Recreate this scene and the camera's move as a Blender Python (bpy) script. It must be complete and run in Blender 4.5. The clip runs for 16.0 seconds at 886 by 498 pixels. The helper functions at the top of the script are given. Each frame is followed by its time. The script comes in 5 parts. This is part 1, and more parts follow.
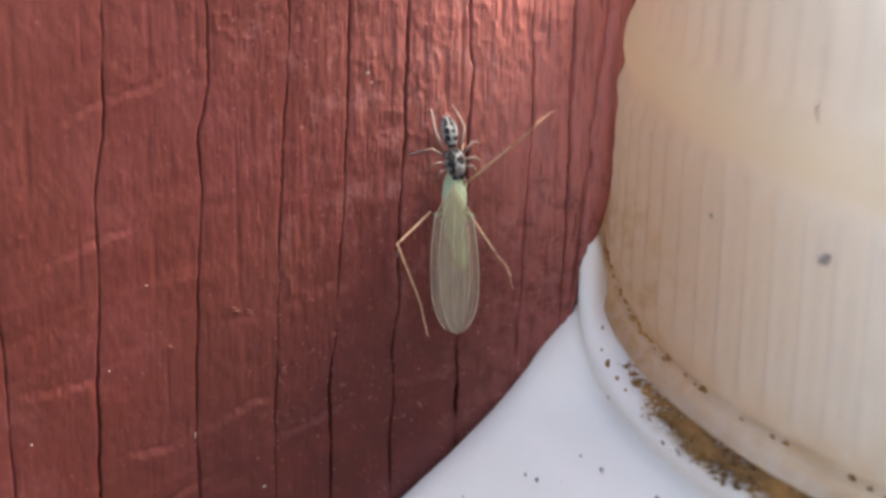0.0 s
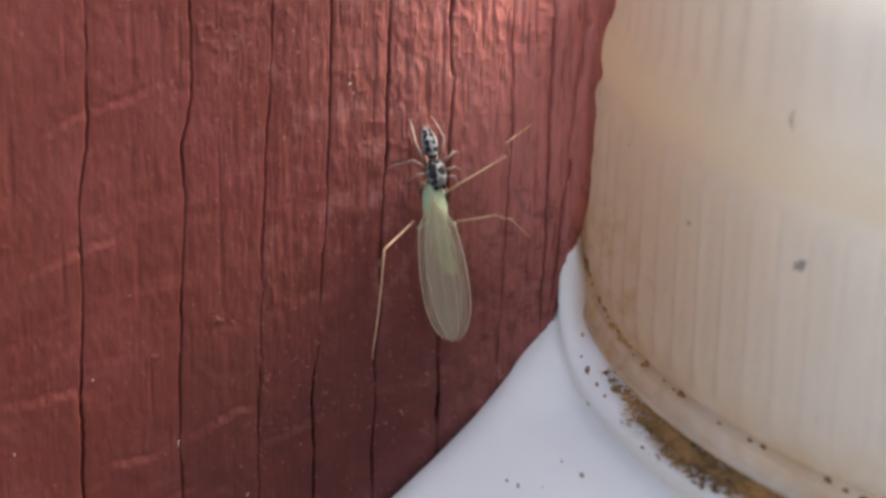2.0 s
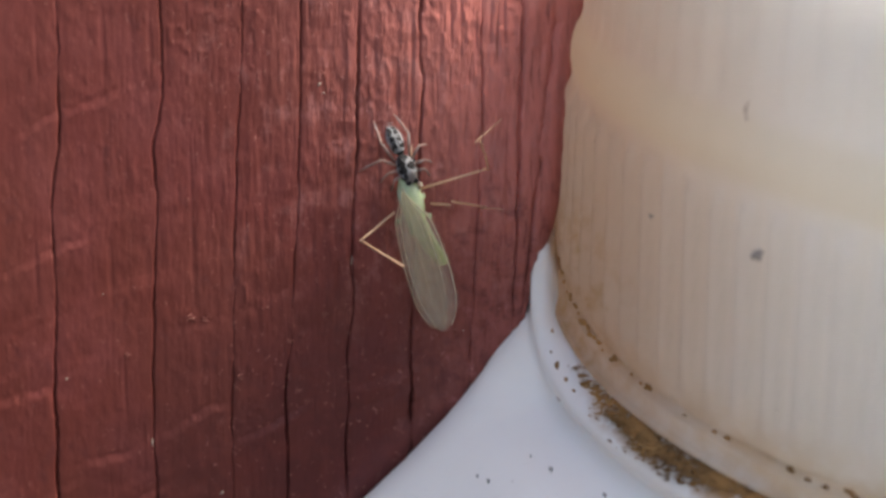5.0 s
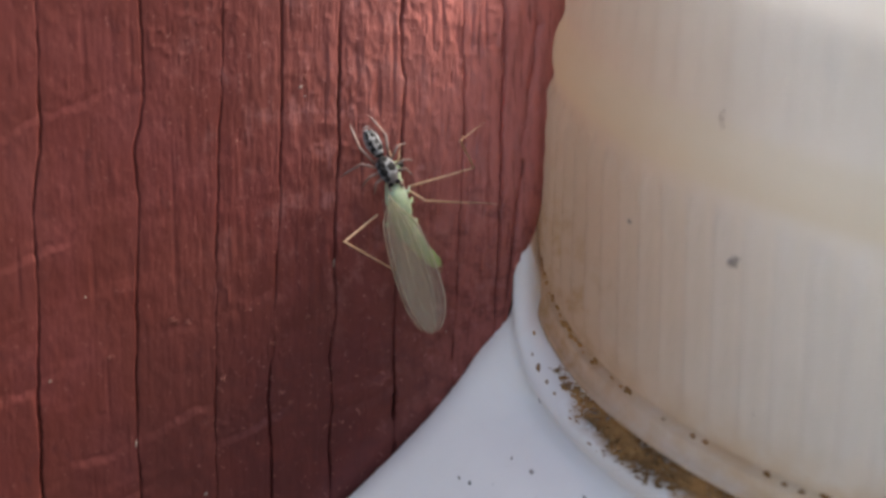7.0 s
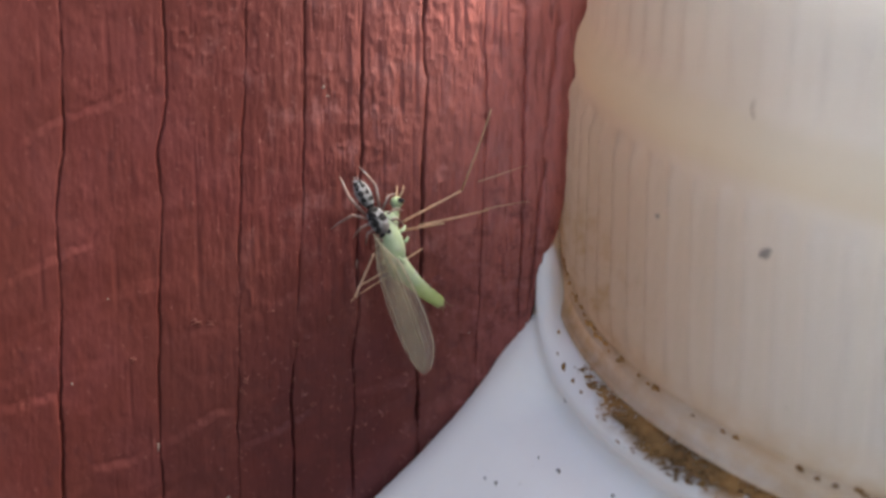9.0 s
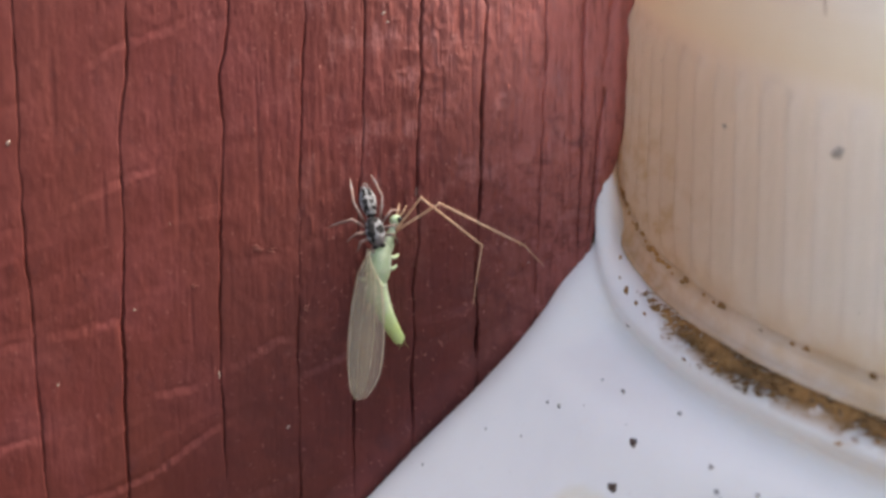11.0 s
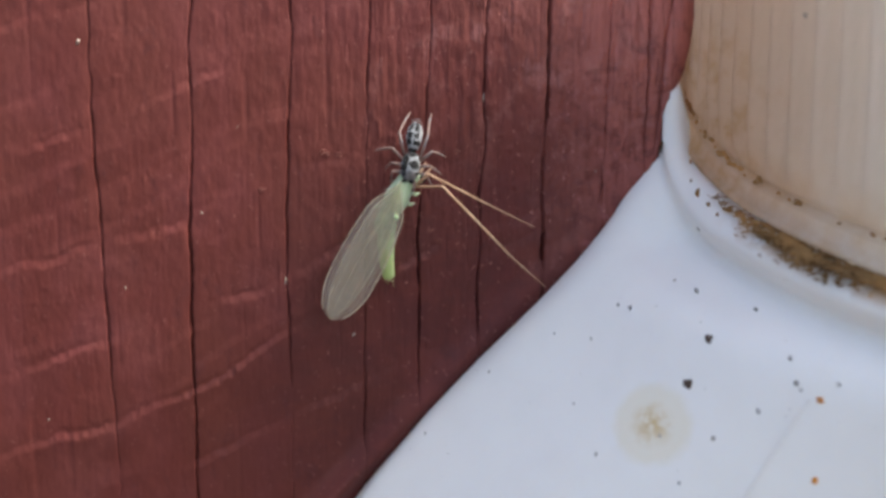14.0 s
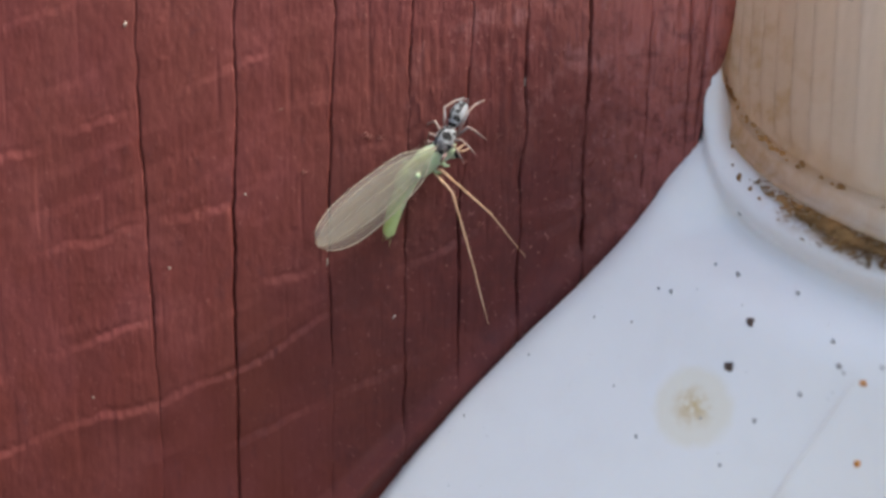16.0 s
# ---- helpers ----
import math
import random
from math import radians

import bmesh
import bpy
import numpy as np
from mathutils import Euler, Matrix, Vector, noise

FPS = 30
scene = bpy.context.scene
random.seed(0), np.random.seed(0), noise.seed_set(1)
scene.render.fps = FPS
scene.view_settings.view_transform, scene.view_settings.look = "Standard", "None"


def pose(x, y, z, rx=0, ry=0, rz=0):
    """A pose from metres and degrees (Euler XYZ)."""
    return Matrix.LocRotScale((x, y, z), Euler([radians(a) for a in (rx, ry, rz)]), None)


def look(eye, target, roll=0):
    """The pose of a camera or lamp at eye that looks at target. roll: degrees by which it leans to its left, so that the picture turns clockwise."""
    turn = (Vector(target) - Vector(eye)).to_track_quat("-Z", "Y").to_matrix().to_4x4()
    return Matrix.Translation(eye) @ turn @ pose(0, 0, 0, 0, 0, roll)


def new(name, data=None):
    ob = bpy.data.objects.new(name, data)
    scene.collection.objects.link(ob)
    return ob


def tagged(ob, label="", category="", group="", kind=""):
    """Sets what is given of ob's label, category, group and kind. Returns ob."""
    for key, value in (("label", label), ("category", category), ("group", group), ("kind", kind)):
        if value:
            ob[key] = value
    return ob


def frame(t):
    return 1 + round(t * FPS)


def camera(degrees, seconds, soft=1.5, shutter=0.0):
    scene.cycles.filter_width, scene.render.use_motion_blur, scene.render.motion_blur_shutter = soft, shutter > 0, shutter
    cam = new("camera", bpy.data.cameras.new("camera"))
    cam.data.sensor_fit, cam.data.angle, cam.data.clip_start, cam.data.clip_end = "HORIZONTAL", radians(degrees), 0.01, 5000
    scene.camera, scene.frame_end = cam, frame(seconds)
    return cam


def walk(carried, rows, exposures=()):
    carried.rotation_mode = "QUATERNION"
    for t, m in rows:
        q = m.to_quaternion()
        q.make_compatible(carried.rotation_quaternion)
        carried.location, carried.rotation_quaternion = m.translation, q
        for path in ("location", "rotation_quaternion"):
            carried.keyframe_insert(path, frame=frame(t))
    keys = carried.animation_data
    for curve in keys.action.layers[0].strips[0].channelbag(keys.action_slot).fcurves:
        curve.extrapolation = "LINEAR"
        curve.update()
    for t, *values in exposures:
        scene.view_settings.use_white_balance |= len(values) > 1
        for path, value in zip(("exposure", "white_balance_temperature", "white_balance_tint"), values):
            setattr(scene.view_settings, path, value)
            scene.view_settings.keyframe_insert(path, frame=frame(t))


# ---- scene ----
cam = camera(41.8, 16.0, soft=3.2)
PATH = [
    (0, look((-0.00449, -0.09063, 0.01227), (0.00946, -0.01296, -0.00085), 0.58)),
    (0.5, look((-0.00468, -0.09134, 0.01384), (0.01000, -0.01397, -0.00023), 0.56)),
    (1, look((-0.00326, -0.09185, 0.01380), (0.01069, -0.01427, 0.00012), 0.42)),
    (1.5, look((-0.00382, -0.09168, 0.01281), (0.01053, -0.01403, -0.00004), 0.40)),
    (2, look((-0.00512, -0.09165, 0.01199), (0.01048, -0.01413, -0.00013), 0.59)),
    (2.5, look((-0.00380, -0.09170, 0.01346), (0.01113, -0.01417, 0.00056), 0.54)),
    (3, look((-0.00366, -0.09202, 0.01233), (0.01106, -0.01431, 0.00034), 0.41)),
    (3.5, look((-0.00438, -0.09148, 0.01234), (0.01071, -0.01384, 0.00035), 0.34)),
    (4, look((-0.00345, -0.09223, 0.01131), (0.01226, -0.01456, 0.00033), 0.30)),
    (6.3, look((-0.00120, -0.09346, 0.01031), (0.01280, -0.01545, -0.00060), -0.15)),
    (6.5, look((-0.00088, -0.09330, 0.01262), (0.01345, -0.01563, -0.00009), -0.03)),
    (7, look((-0.00080, -0.09346, 0.01204), (0.01416, -0.01580, 0.00001), 0.01)),
    (7.5, look((-0.00119, -0.09343, 0.01167), (0.01398, -0.01574, 0.00010), -0.01)),
    (8, look((-0.00007, -0.09412, 0.01117), (0.01471, -0.01631, -0.00012), -0.14)),
    (8.2, look((-0.00033, -0.09393, 0.01083), (0.01476, -0.01614, -0.00014), -0.20)),
    (10.3, look((-0.00602, -0.09248, 0.00643), (0.00899, -0.01451, -0.00328), -0.49)),
    (10.5, look((-0.00528, -0.09313, 0.00375), (0.00857, -0.01481, -0.00490), -0.59)),
    (11, look((-0.00546, -0.09317, 0.00290), (0.00776, -0.01481, -0.00637), -0.69)),
    (11.5, look((-0.00618, -0.09341, -0.00017), (0.00649, -0.01492, -0.00901), -0.67)),
    (12, look((-0.00714, -0.09315, -0.00175), (0.00584, -0.01471, -0.01060), -0.58)),
    (12.5, look((-0.00729, -0.09312, -0.00278), (0.00517, -0.01452, -0.01093), -0.70)),
    (13, look((-0.00993, -0.09296, -0.00672), (0.00284, -0.01430, -0.01380), -0.62)),
    (13.5, look((-0.01063, -0.09259, -0.00523), (0.00250, -0.01417, -0.01402), -0.52)),
    (14, look((-0.00991, -0.09279, -0.00442), (0.00242, -0.01432, -0.01387), -0.59)),
    (14.5, look((-0.01207, -0.09297, -0.00630), (0.00069, -0.01447, -0.01497), -0.52)),
    (15, look((-0.01217, -0.09317, -0.00627), (0.00022, -0.01461, -0.01493), -0.46)),
    (15.5, look((-0.01227, -0.09315, -0.00649), (-0.00029, -0.01450, -0.01490), -0.46)),
    (16, look((-0.01113, -0.09329, -0.00555), (-0.00062, -0.01456, -0.01512), -0.32)),
]
# the picture cools and darkens a little on the way
TONE = [(0, 1.81, 7850, 12), (0.5, 1.68, 7850, 12), (1.5, 1.56, 7750, 12), (2.5, 1.55, 7750, 12), (3.5, 1.61, 7700, 12), (4, 1.51, 7700, 12), (6.5, 1.33, 7600, 12), (7, 1.25, 7600, 12), (8, 1.2, 7600, 12), (10.5, 1.7, 7750, 14), (12, 1.61, 7500, 12), (13, 1.63, 7150, 9), (16, 1.65, 7100, 8)]
walk(cam, PATH, TONE)
# the lens is wide open: what stands nearer than the board is a little out of focus
cam.data.dof.use_dof, cam.data.dof.focus_distance, cam.data.dof.aperture_fstop = True, 0.0935, 29

# ---- light: open shade under a bright, hazy sky ----
world = bpy.data.worlds.new("world")
scene.world = world
world.use_nodes = True
wn = world.node_tree.nodes
sky = wn.new("ShaderNodeTexSky")
sky.sky_type, sky.sun_disc = "NISHITA", False
sky.sun_elevation, sky.sun_rotation = radians(55), radians(98)
sky.dust_density = 4.0
world.node_tree.links.new(sky.outputs[0], wn["Background"].inputs[0])
wn["Background"].inputs[1].default_value = 0.12

sun = new("sun", bpy.data.lights.new("sun", "SUN"))
sun.data.energy, sun.data.angle, sun.data.color = 5.2, radians(28), (1.0, 0.96, 0.925)
sun.matrix_world = look((0.57, -0.03, 0.82), (0, 0, 0))

CM = 0.01  # the code below counts in centimetres


# ---- materials ----
class Mat:
    """A node material with short words for the usual nodes."""

    def __init__(self, name, rough=0.5):
        self.m = bpy.data.materials.new(name)
        self.m.use_nodes = True
        self.nt = self.m.node_tree
        self.b = self.nt.nodes["Principled BSDF"]
        self.b.inputs["Roughness"].default_value = rough
        self.co = self.nt.nodes.new("ShaderNodeTexCoord").outputs["Object"]

    def node(self, kind, **sockets):
        n = self.nt.nodes.new("ShaderNode" + kind)
        for k, v in sockets.items():
            self.put(n.inputs[k.replace("_", " ")], v)
        return n

    def put(self, socket, v):
        if isinstance(v, bpy.types.NodeSocket):
            self.nt.links.new(v, socket)
        else:
            socket.default_value = v

    def scaled(self, x, y, z):
        n = self.node("Mapping")
        self.put(n.inputs["Vector"], self.co)
        n.inputs["Scale"].default_value = (x, y, z)
        return n.outputs[0]

    def noise(self, scale, vector=None, detail=4.0, rough=0.6):
        n = self.node("TexNoise", Scale=scale, Detail=detail, Roughness=rough)
        self.put(n.inputs["Vector"], vector or self.co)
        return n.outputs["Fac"]

    def ramp(self, fac, a, b, lo=0.0, hi=1.0):
        n = self.node("MapRange")
        self.put(n.inputs["Value"], fac)
        for k, v in (("From Min", a), ("From Max", b), ("To Min", lo), ("To Max", hi)):
            n.inputs[k].default_value = v
        n.interpolation_type = "SMOOTHSTEP"
        return n.outputs[0]

    def mix(self, fac, a, b, blend="MIX"):
        n = self.nt.nodes.new("ShaderNodeMix")
        n.data_type, n.blend_type = "RGBA", blend
        for k, v in ((0, fac), (6, a), (7, b)):
            self.put(n.inputs[k], (*v, 1) if isinstance(v, tuple) and len(v) == 3 else v)
        return n.outputs[2]

    def maths(self, op, a, b=0.0):
        n = self.nt.nodes.new("ShaderNodeMath")
        n.operation = op
        self.put(n.inputs[0], a)
        self.put(n.inputs[1], b)
        return n.outputs[0]

    def near(self, x, y, z, r0, r1):
        """1 within r0 cm of a place in the object's space, 0 past r1, with a torn edge."""
        n = self.nt.nodes.new("ShaderNodeVectorMath")
        n.operation = "DISTANCE"
        self.put(n.inputs[0], self.co)
        n.inputs[1].default_value = (x * CM, y * CM, z * CM)
        d = self.maths("ADD", n.outputs["Value"], self.maths("MULTIPLY", self.noise(900.0), 0.0008))
        return self.ramp(d, r0 * CM + 0.0004, r1 * CM + 0.0004, 1.0, 0.0)

    def bump(self, height, strength, distance):
        n = self.node("Bump", Distance=distance)
        self.put(n.inputs["Strength"], strength)
        self.put(n.inputs["Height"], height)
        self.put(self.b.inputs["Normal"], n.outputs[0])

    def colour(self, c):
        self.put(self.b.inputs["Base Color"], (*c, 1) if isinstance(c, tuple) else c)
        return self


def simple(name, c, rough=0.5, vary=0.25, scale=2500.0):
    """A plain stuff with a little variation at two scales."""
    m = Mat(name, rough)
    dark = tuple(v * (1 - vary) for v in c)
    k = m.maths("ADD", m.maths("MULTIPLY", m.noise(scale), 0.5), m.maths("MULTIPLY", m.noise(scale / 6), 0.5))
    m.colour(m.mix(m.ramp(k, 0.35, 0.65), dark, c))
    return m.m


def wood_material():
    m = Mat("red_stained_wood", 0.62)
    sep = m.node("SeparateXYZ")
    m.put(sep.inputs[0], m.co)
    grain = m.noise(1.0, m.scaled(2600, 500, 160), 6.0, 0.65)
    fine = m.noise(1.0, m.scaled(7000, 3000, 1500), 3.0)
    patch = m.noise(170.0, None, 5.0)
    broad = m.noise(55.0, None, 3.0)
    c = m.mix(m.ramp(grain, 0.25, 0.8), (0.116, 0.0217, 0.0186), (0.146, 0.0292, 0.0250))
    c = m.mix(m.ramp(patch, 0.42, 0.72, 0.0, 0.7), c, (0.180, 0.0490, 0.0465))
    c = m.mix(m.ramp(broad, 0.40, 0.62, 0.0, 0.6), c, (0.124, 0.0248, 0.0182))
    tone = m.noise(1.0, m.scaled(130, 100, 60), 3.0)
    c = m.mix(m.ramp(tone, 0.45, 0.65, 0.0, 0.4), c, (0.136, 0.0331, 0.0243))
    c = m.mix(m.ramp(tone, 0.50, 0.34, 0.0, 0.5), c, (0.156, 0.0365, 0.0368))
    # dark soaked spots and fibres
    soaked = m.ramp(m.noise(1.0, m.scaled(520, 300, 300), 6.0, 0.7), 0.56, 0.70, 0.0, 0.5)
    c = m.mix(soaked, c, (0.085, 0.0202, 0.0223))
    # shade low down beside the bottle, painted in as ragged dark blotches
    low_shade = m.maths("MULTIPLY", m.near(0.7, 0, -2.5, 1.0, 2.7), m.ramp(m.noise(1.0, m.scaled(230, 200, 330), 6.0, 0.68), 0.36, 0.60, 0.5, 1.0))
    c = m.mix(m.maths("MULTIPLY", low_shade, 0.62), c, (0.058, 0.0133, 0.0150))
    # chalky, weathered fibres where the stain has worn, paler still for painted-in light
    worn_lit = m.maths("MULTIPLY", m.near(2.0, 0, 1.5, 0.3, 2.3), m.ramp(grain, 0.25, 0.5))
    c = m.mix(m.maths("MULTIPLY", worn_lit, 0.6), c, (0.360, 0.1242, 0.1115))
    # the glow from the cap on the board's edge, painted in as a paler colour
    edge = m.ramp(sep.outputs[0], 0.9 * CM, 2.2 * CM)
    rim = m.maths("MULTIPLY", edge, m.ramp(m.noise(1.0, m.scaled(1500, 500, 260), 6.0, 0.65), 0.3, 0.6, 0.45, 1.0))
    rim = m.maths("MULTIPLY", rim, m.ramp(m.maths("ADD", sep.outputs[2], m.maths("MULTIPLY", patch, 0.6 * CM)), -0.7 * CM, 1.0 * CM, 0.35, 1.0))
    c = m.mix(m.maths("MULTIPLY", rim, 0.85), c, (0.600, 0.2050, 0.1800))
    # lilac chalk that has bloomed in the torn fibres
    bloom = m.maths("MULTIPLY", m.ramp(m.noise(1.0, m.scaled(420, 300, 300), 6.0, 0.7), 0.50, 0.66), m.maths("MULTIPLY", m.near(1.8, 0, 1.2, 0.8, 3.0), 0.38))
    c = m.mix(bloom, c, (0.44, 0.20, 0.195))
    # dark and pink mottling low beside the bottle; the pink paints in highlights
    low_right = m.maths("MULTIPLY", m.ramp(sep.outputs[0], 0.8 * CM, 1.7 * CM), m.ramp(sep.outputs[2], 0.7 * CM, -0.2 * CM))
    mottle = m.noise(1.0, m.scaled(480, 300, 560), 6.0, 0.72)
    c = m.mix(m.maths("MULTIPLY", low_right, m.ramp(mottle, 0.50, 0.36, 0.0, 0.52)), c, (0.085, 0.019, 0.022))
    c = m.mix(m.maths("MULTIPLY", low_right, m.ramp(mottle, 0.55, 0.70, 0.0, 0.6)), c, (0.36, 0.135, 0.135))
    # short open slits between the raised fibres
    split = m.ramp(m.noise(1.0, m.scaled(2300, 500, 230), 3.0, 0.55), 0.60, 0.70)
    split = m.maths("MULTIPLY", split, m.ramp(sep.outputs[0], -0.4 * CM, 1.2 * CM, 0.10, 0.5))
    c = m.mix(split, c, (0.120, 0.0294, 0.0281))
    # pale crumbs of worn stain
    chips = m.ramp(m.noise(1.0, m.scaled(2600, 1500, 1900), 3.0, 0.65), 0.62, 0.72)
    chips = m.maths("MULTIPLY", chips, m.ramp(sep.outputs[0], -1.5 * CM, 1.5 * CM, 0.18, 0.65))
    c = m.mix(chips, c, (0.400, 0.1748, 0.1600))
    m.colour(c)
    m.b.inputs["Specular IOR Level"].default_value = 0.3
    m.put(m.b.inputs["Roughness"], m.ramp(patch, 0.3, 0.7, 0.5, 0.8))
    rub = m.maths("ADD", m.maths("MULTIPLY", grain, 0.3), m.maths("MULTIPLY", fine, 0.35))
    rub = m.maths("ADD", rub, m.maths("MULTIPLY", chips, 0.6))
    rub = m.maths("SUBTRACT", rub, m.maths("MULTIPLY", split, 0.9))
    m.bump(rub, m.ramp(sep.outputs[0], -1.2 * CM, 1.5 * CM, 0.13, 0.8), 0.00014)
    return m.m


def white_plastic_material():
    m = Mat("white_plastic", 0.42)
    dirt = m.noise(260.0, None, 6.0)
    c = m.mix(m.ramp(dirt, 0.4, 0.75, 0.0, 0.3), (0.86, 0.85, 0.845), (0.80, 0.787, 0.78))
    specks = m.ramp(m.noise(2600.0, None, 2.0), 0.70, 0.76, 0.0, 0.7)
    c = m.mix(m.maths("MULTIPLY", specks, m.ramp(m.noise(330.0), 0.5, 0.6)), c, (0.16, 0.13, 0.11))
    # dried drop: a pale yellow disc with a darker heart
    c = m.mix(m.maths("MULTIPLY", m.near(*DROP, 0.24, 0.34), 0.32), c, (0.78, 0.68, 0.43))
    heart = m.maths("MULTIPLY", m.near(*DROP, 0.03, 0.20), m.ramp(m.noise(1400.0, None, 4.0), 0.35, 0.62, 0.15, 0.75))
    c = m.mix(heart, c, (0.60, 0.42, 0.16))
    # brown dust that has run off the neck ring
    sep = m.node("SeparateXYZ")
    m.put(sep.inputs[0], m.co)
    ring = m.maths("MULTIPLY", m.ramp(sep.outputs[2], -0.16 * CM, -0.05 * CM), m.ramp(m.noise(420.0, None, 6.0), 0.42, 0.58))
    ring = m.maths("MULTIPLY", ring, m.ramp(sep.outputs[1], -1.5 * CM, -0.7 * CM, 1.0, 0.0))
    c = m.mix(m.maths("MULTIPLY", ring, 0.92), c, (0.38, 0.21, 0.08))
    m.colour(c)
    m.b.inputs["Specular IOR Level"].default_value = 0.18
    m.b.inputs["Subsurface Weight"].default_value = 0.25
    m.b.inputs["Subsurface Radius"].default_value = (1.0, 0.9, 0.8)
    m.b.inputs["Subsurface Scale"].default_value = 0.002
    m.bump(m.noise(900.0, None, 4.0), 0.12, 0.0001)
    return m.m


def cap_material():
    m = Mat("cloudy_cap_plastic", 0.38)
    film = m.noise(190.0, m.scaled(1, 1, 0.25), 5.0)
    c = m.mix(m.ramp(film, 0.35, 0.75), (0.875, 0.89, 0.90), (0.85, 0.855, 0.85))
    sep = m.node("SeparateXYZ")
    m.put(sep.inputs[0], m.co)
    low = m.maths("MULTIPLY", m.ramp(sep.outputs[2], 0.7 * CM, 0.05 * CM, 0.0, 1.0), m.ramp(m.noise(300.0, None, 6.0), 0.25, 0.65))
    c = m.mix(m.maths("MULTIPLY", low, 0.6), c, (0.66, 0.49, 0.28))
    # tan towards the board: dirty film plus its reddish bounce, painted in
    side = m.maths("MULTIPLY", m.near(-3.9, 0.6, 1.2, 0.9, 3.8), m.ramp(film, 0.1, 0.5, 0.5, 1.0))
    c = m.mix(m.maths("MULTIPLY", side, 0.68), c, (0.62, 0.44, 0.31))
    band = m.maths("MULTIPLY", m.ramp(sep.outputs[2], 2.0 * CM, 2.15 * CM), m.ramp(sep.outputs[2], 2.55 * CM, 2.38 * CM))
    c = m.mix(m.maths("MULTIPLY", band, 0.3), c, (0.78, 0.70, 0.52))
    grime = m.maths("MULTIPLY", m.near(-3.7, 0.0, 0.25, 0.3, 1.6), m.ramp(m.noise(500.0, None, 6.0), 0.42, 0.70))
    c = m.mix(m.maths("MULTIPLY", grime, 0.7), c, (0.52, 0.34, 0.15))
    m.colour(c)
    thin = m.node("BsdfTranslucent", Color=c)
    mixed = m.node("MixShader", Fac=0.62)
    m.put(mixed.inputs[1], m.b.outputs[0])
    m.put(mixed.inputs[2], thin.outputs[0])
    m.put(m.nt.nodes["Material Output"].inputs["Surface"], mixed.outputs[0])
    m.bump(m.noise(700.0, None, 5.0), 0.15, 0.00015)
    return m.m


def wing_material():
    m = Mat("wing_membrane", 0.4)
    m.colour(m.mix(m.ramp(m.noise(1200.0), 0.3, 0.7), (0.72, 0.65, 0.57), (0.80, 0.74, 0.67)))
    clear = m.node("BsdfTransparent", Color=(0.93, 0.93, 0.88, 1))
    thin = m.node("BsdfTranslucent", Color=(0.75, 0.70, 0.60, 1))
    solid = m.node("MixShader", Fac=0.35)
    m.put(solid.inputs[1], m.b.outputs[0])
    m.put(solid.inputs[2], thin.outputs[0])
    mixed = m.node("MixShader", Fac=0.82)
    m.put(mixed.inputs[1], solid.outputs[0])
    m.put(mixed.inputs[2], clear.outputs[0])
    m.put(m.nt.nodes["Material Output"].inputs["Surface"], mixed.outputs[0])
    return m.m


def green_material(name, a, b, tail=None):
    m = Mat(name, 0.65)
    c = m.mix(m.ramp(m.noise(700.0, None, 4.0), 0.3, 0.7), a, b)
    if tail:
        # the hind end is yellower
        sep = m.node("SeparateXYZ")
        m.put(sep.inputs[0], m.co)
        c = m.mix(m.ramp(sep.outputs[0], 0.42 * CM, 0.66 * CM, 0.0, 0.85), c, tail)
    m.colour(c)
    m.b.inputs["Specular IOR Level"].default_value = 0.3
    m.b.inputs["Subsurface Weight"].default_value = 0.5
    m.b.inputs["Subsurface Radius"].default_value = (0.8, 1.0, 0.5)
    m.b.inputs["Subsurface Scale"].default_value = 0.0005
    m.bump(m.noise(4500.0), 0.25, 0.00005)
    return m.m


def leg_material():
    """Thin horn that lets some light through."""
    m = Mat("midge_leg", 0.4)
    c = m.mix(m.ramp(m.noise(1.0, m.scaled(600, 4000, 4000)), 0.35, 0.65), (0.56, 0.36, 0.23), (0.76, 0.54, 0.37))
    m.colour(c)
    thin = m.node("BsdfTranslucent", Color=c)
    mixed = m.node("MixShader", Fac=0.25)
    m.put(mixed.inputs[1], m.b.outputs[0])
    m.put(mixed.inputs[2], thin.outputs[0])
    m.put(m.nt.nodes["Material Output"].inputs["Surface"], mixed.outputs[0])
    return m.m


DROP = (-4.47, -1.77, -1.25)
M_WOOD = wood_material()
M_WHITE = white_plastic_material()
M_CAP = cap_material()
M_GROUND = simple("dark_soil", (0.05, 0.043, 0.036), 0.9, 0.4, 12.0)
M_CRUMB = simple("brown_debris", (0.50, 0.27, 0.10), 0.9, 0.7, 420.0)
M_SPECK = simple("dark_speck", (0.16, 0.11, 0.09), 0.8, 0.5)
M_SOOT = simple("grey_speck", (0.44, 0.42, 0.41), 0.8, 0.4)
M_RUST = simple("orange_speck", (0.75, 0.30, 0.05), 0.7, 0.3)
M_FLECK = simple("pale_fleck", (0.36, 0.29, 0.25), 0.6, 0.2)
M_GREEN = green_material("midge_green", (0.32, 0.43, 0.285), (0.42, 0.53, 0.385))
M_BELLY = green_material("midge_belly", (0.37, 0.50, 0.31), (0.47, 0.59, 0.41), (0.45, 0.58, 0.24))
M_LEG = leg_material()
M_WING = wing_material()
M_VEIN = simple("wing_vein", (0.60, 0.52, 0.40), 0.5, 0.2)
M_HAIR = simple("grey_white_hair", (0.31, 0.33, 0.36), 0.85, 0.55, 6000.0)
M_BROW = simple("grey_brown_hair", (0.17, 0.16, 0.165), 0.9, 0.5, 6000.0)
M_BLACK = simple("black_hair", (0.010, 0.010, 0.012), 0.95, 0.4, 9000.0)
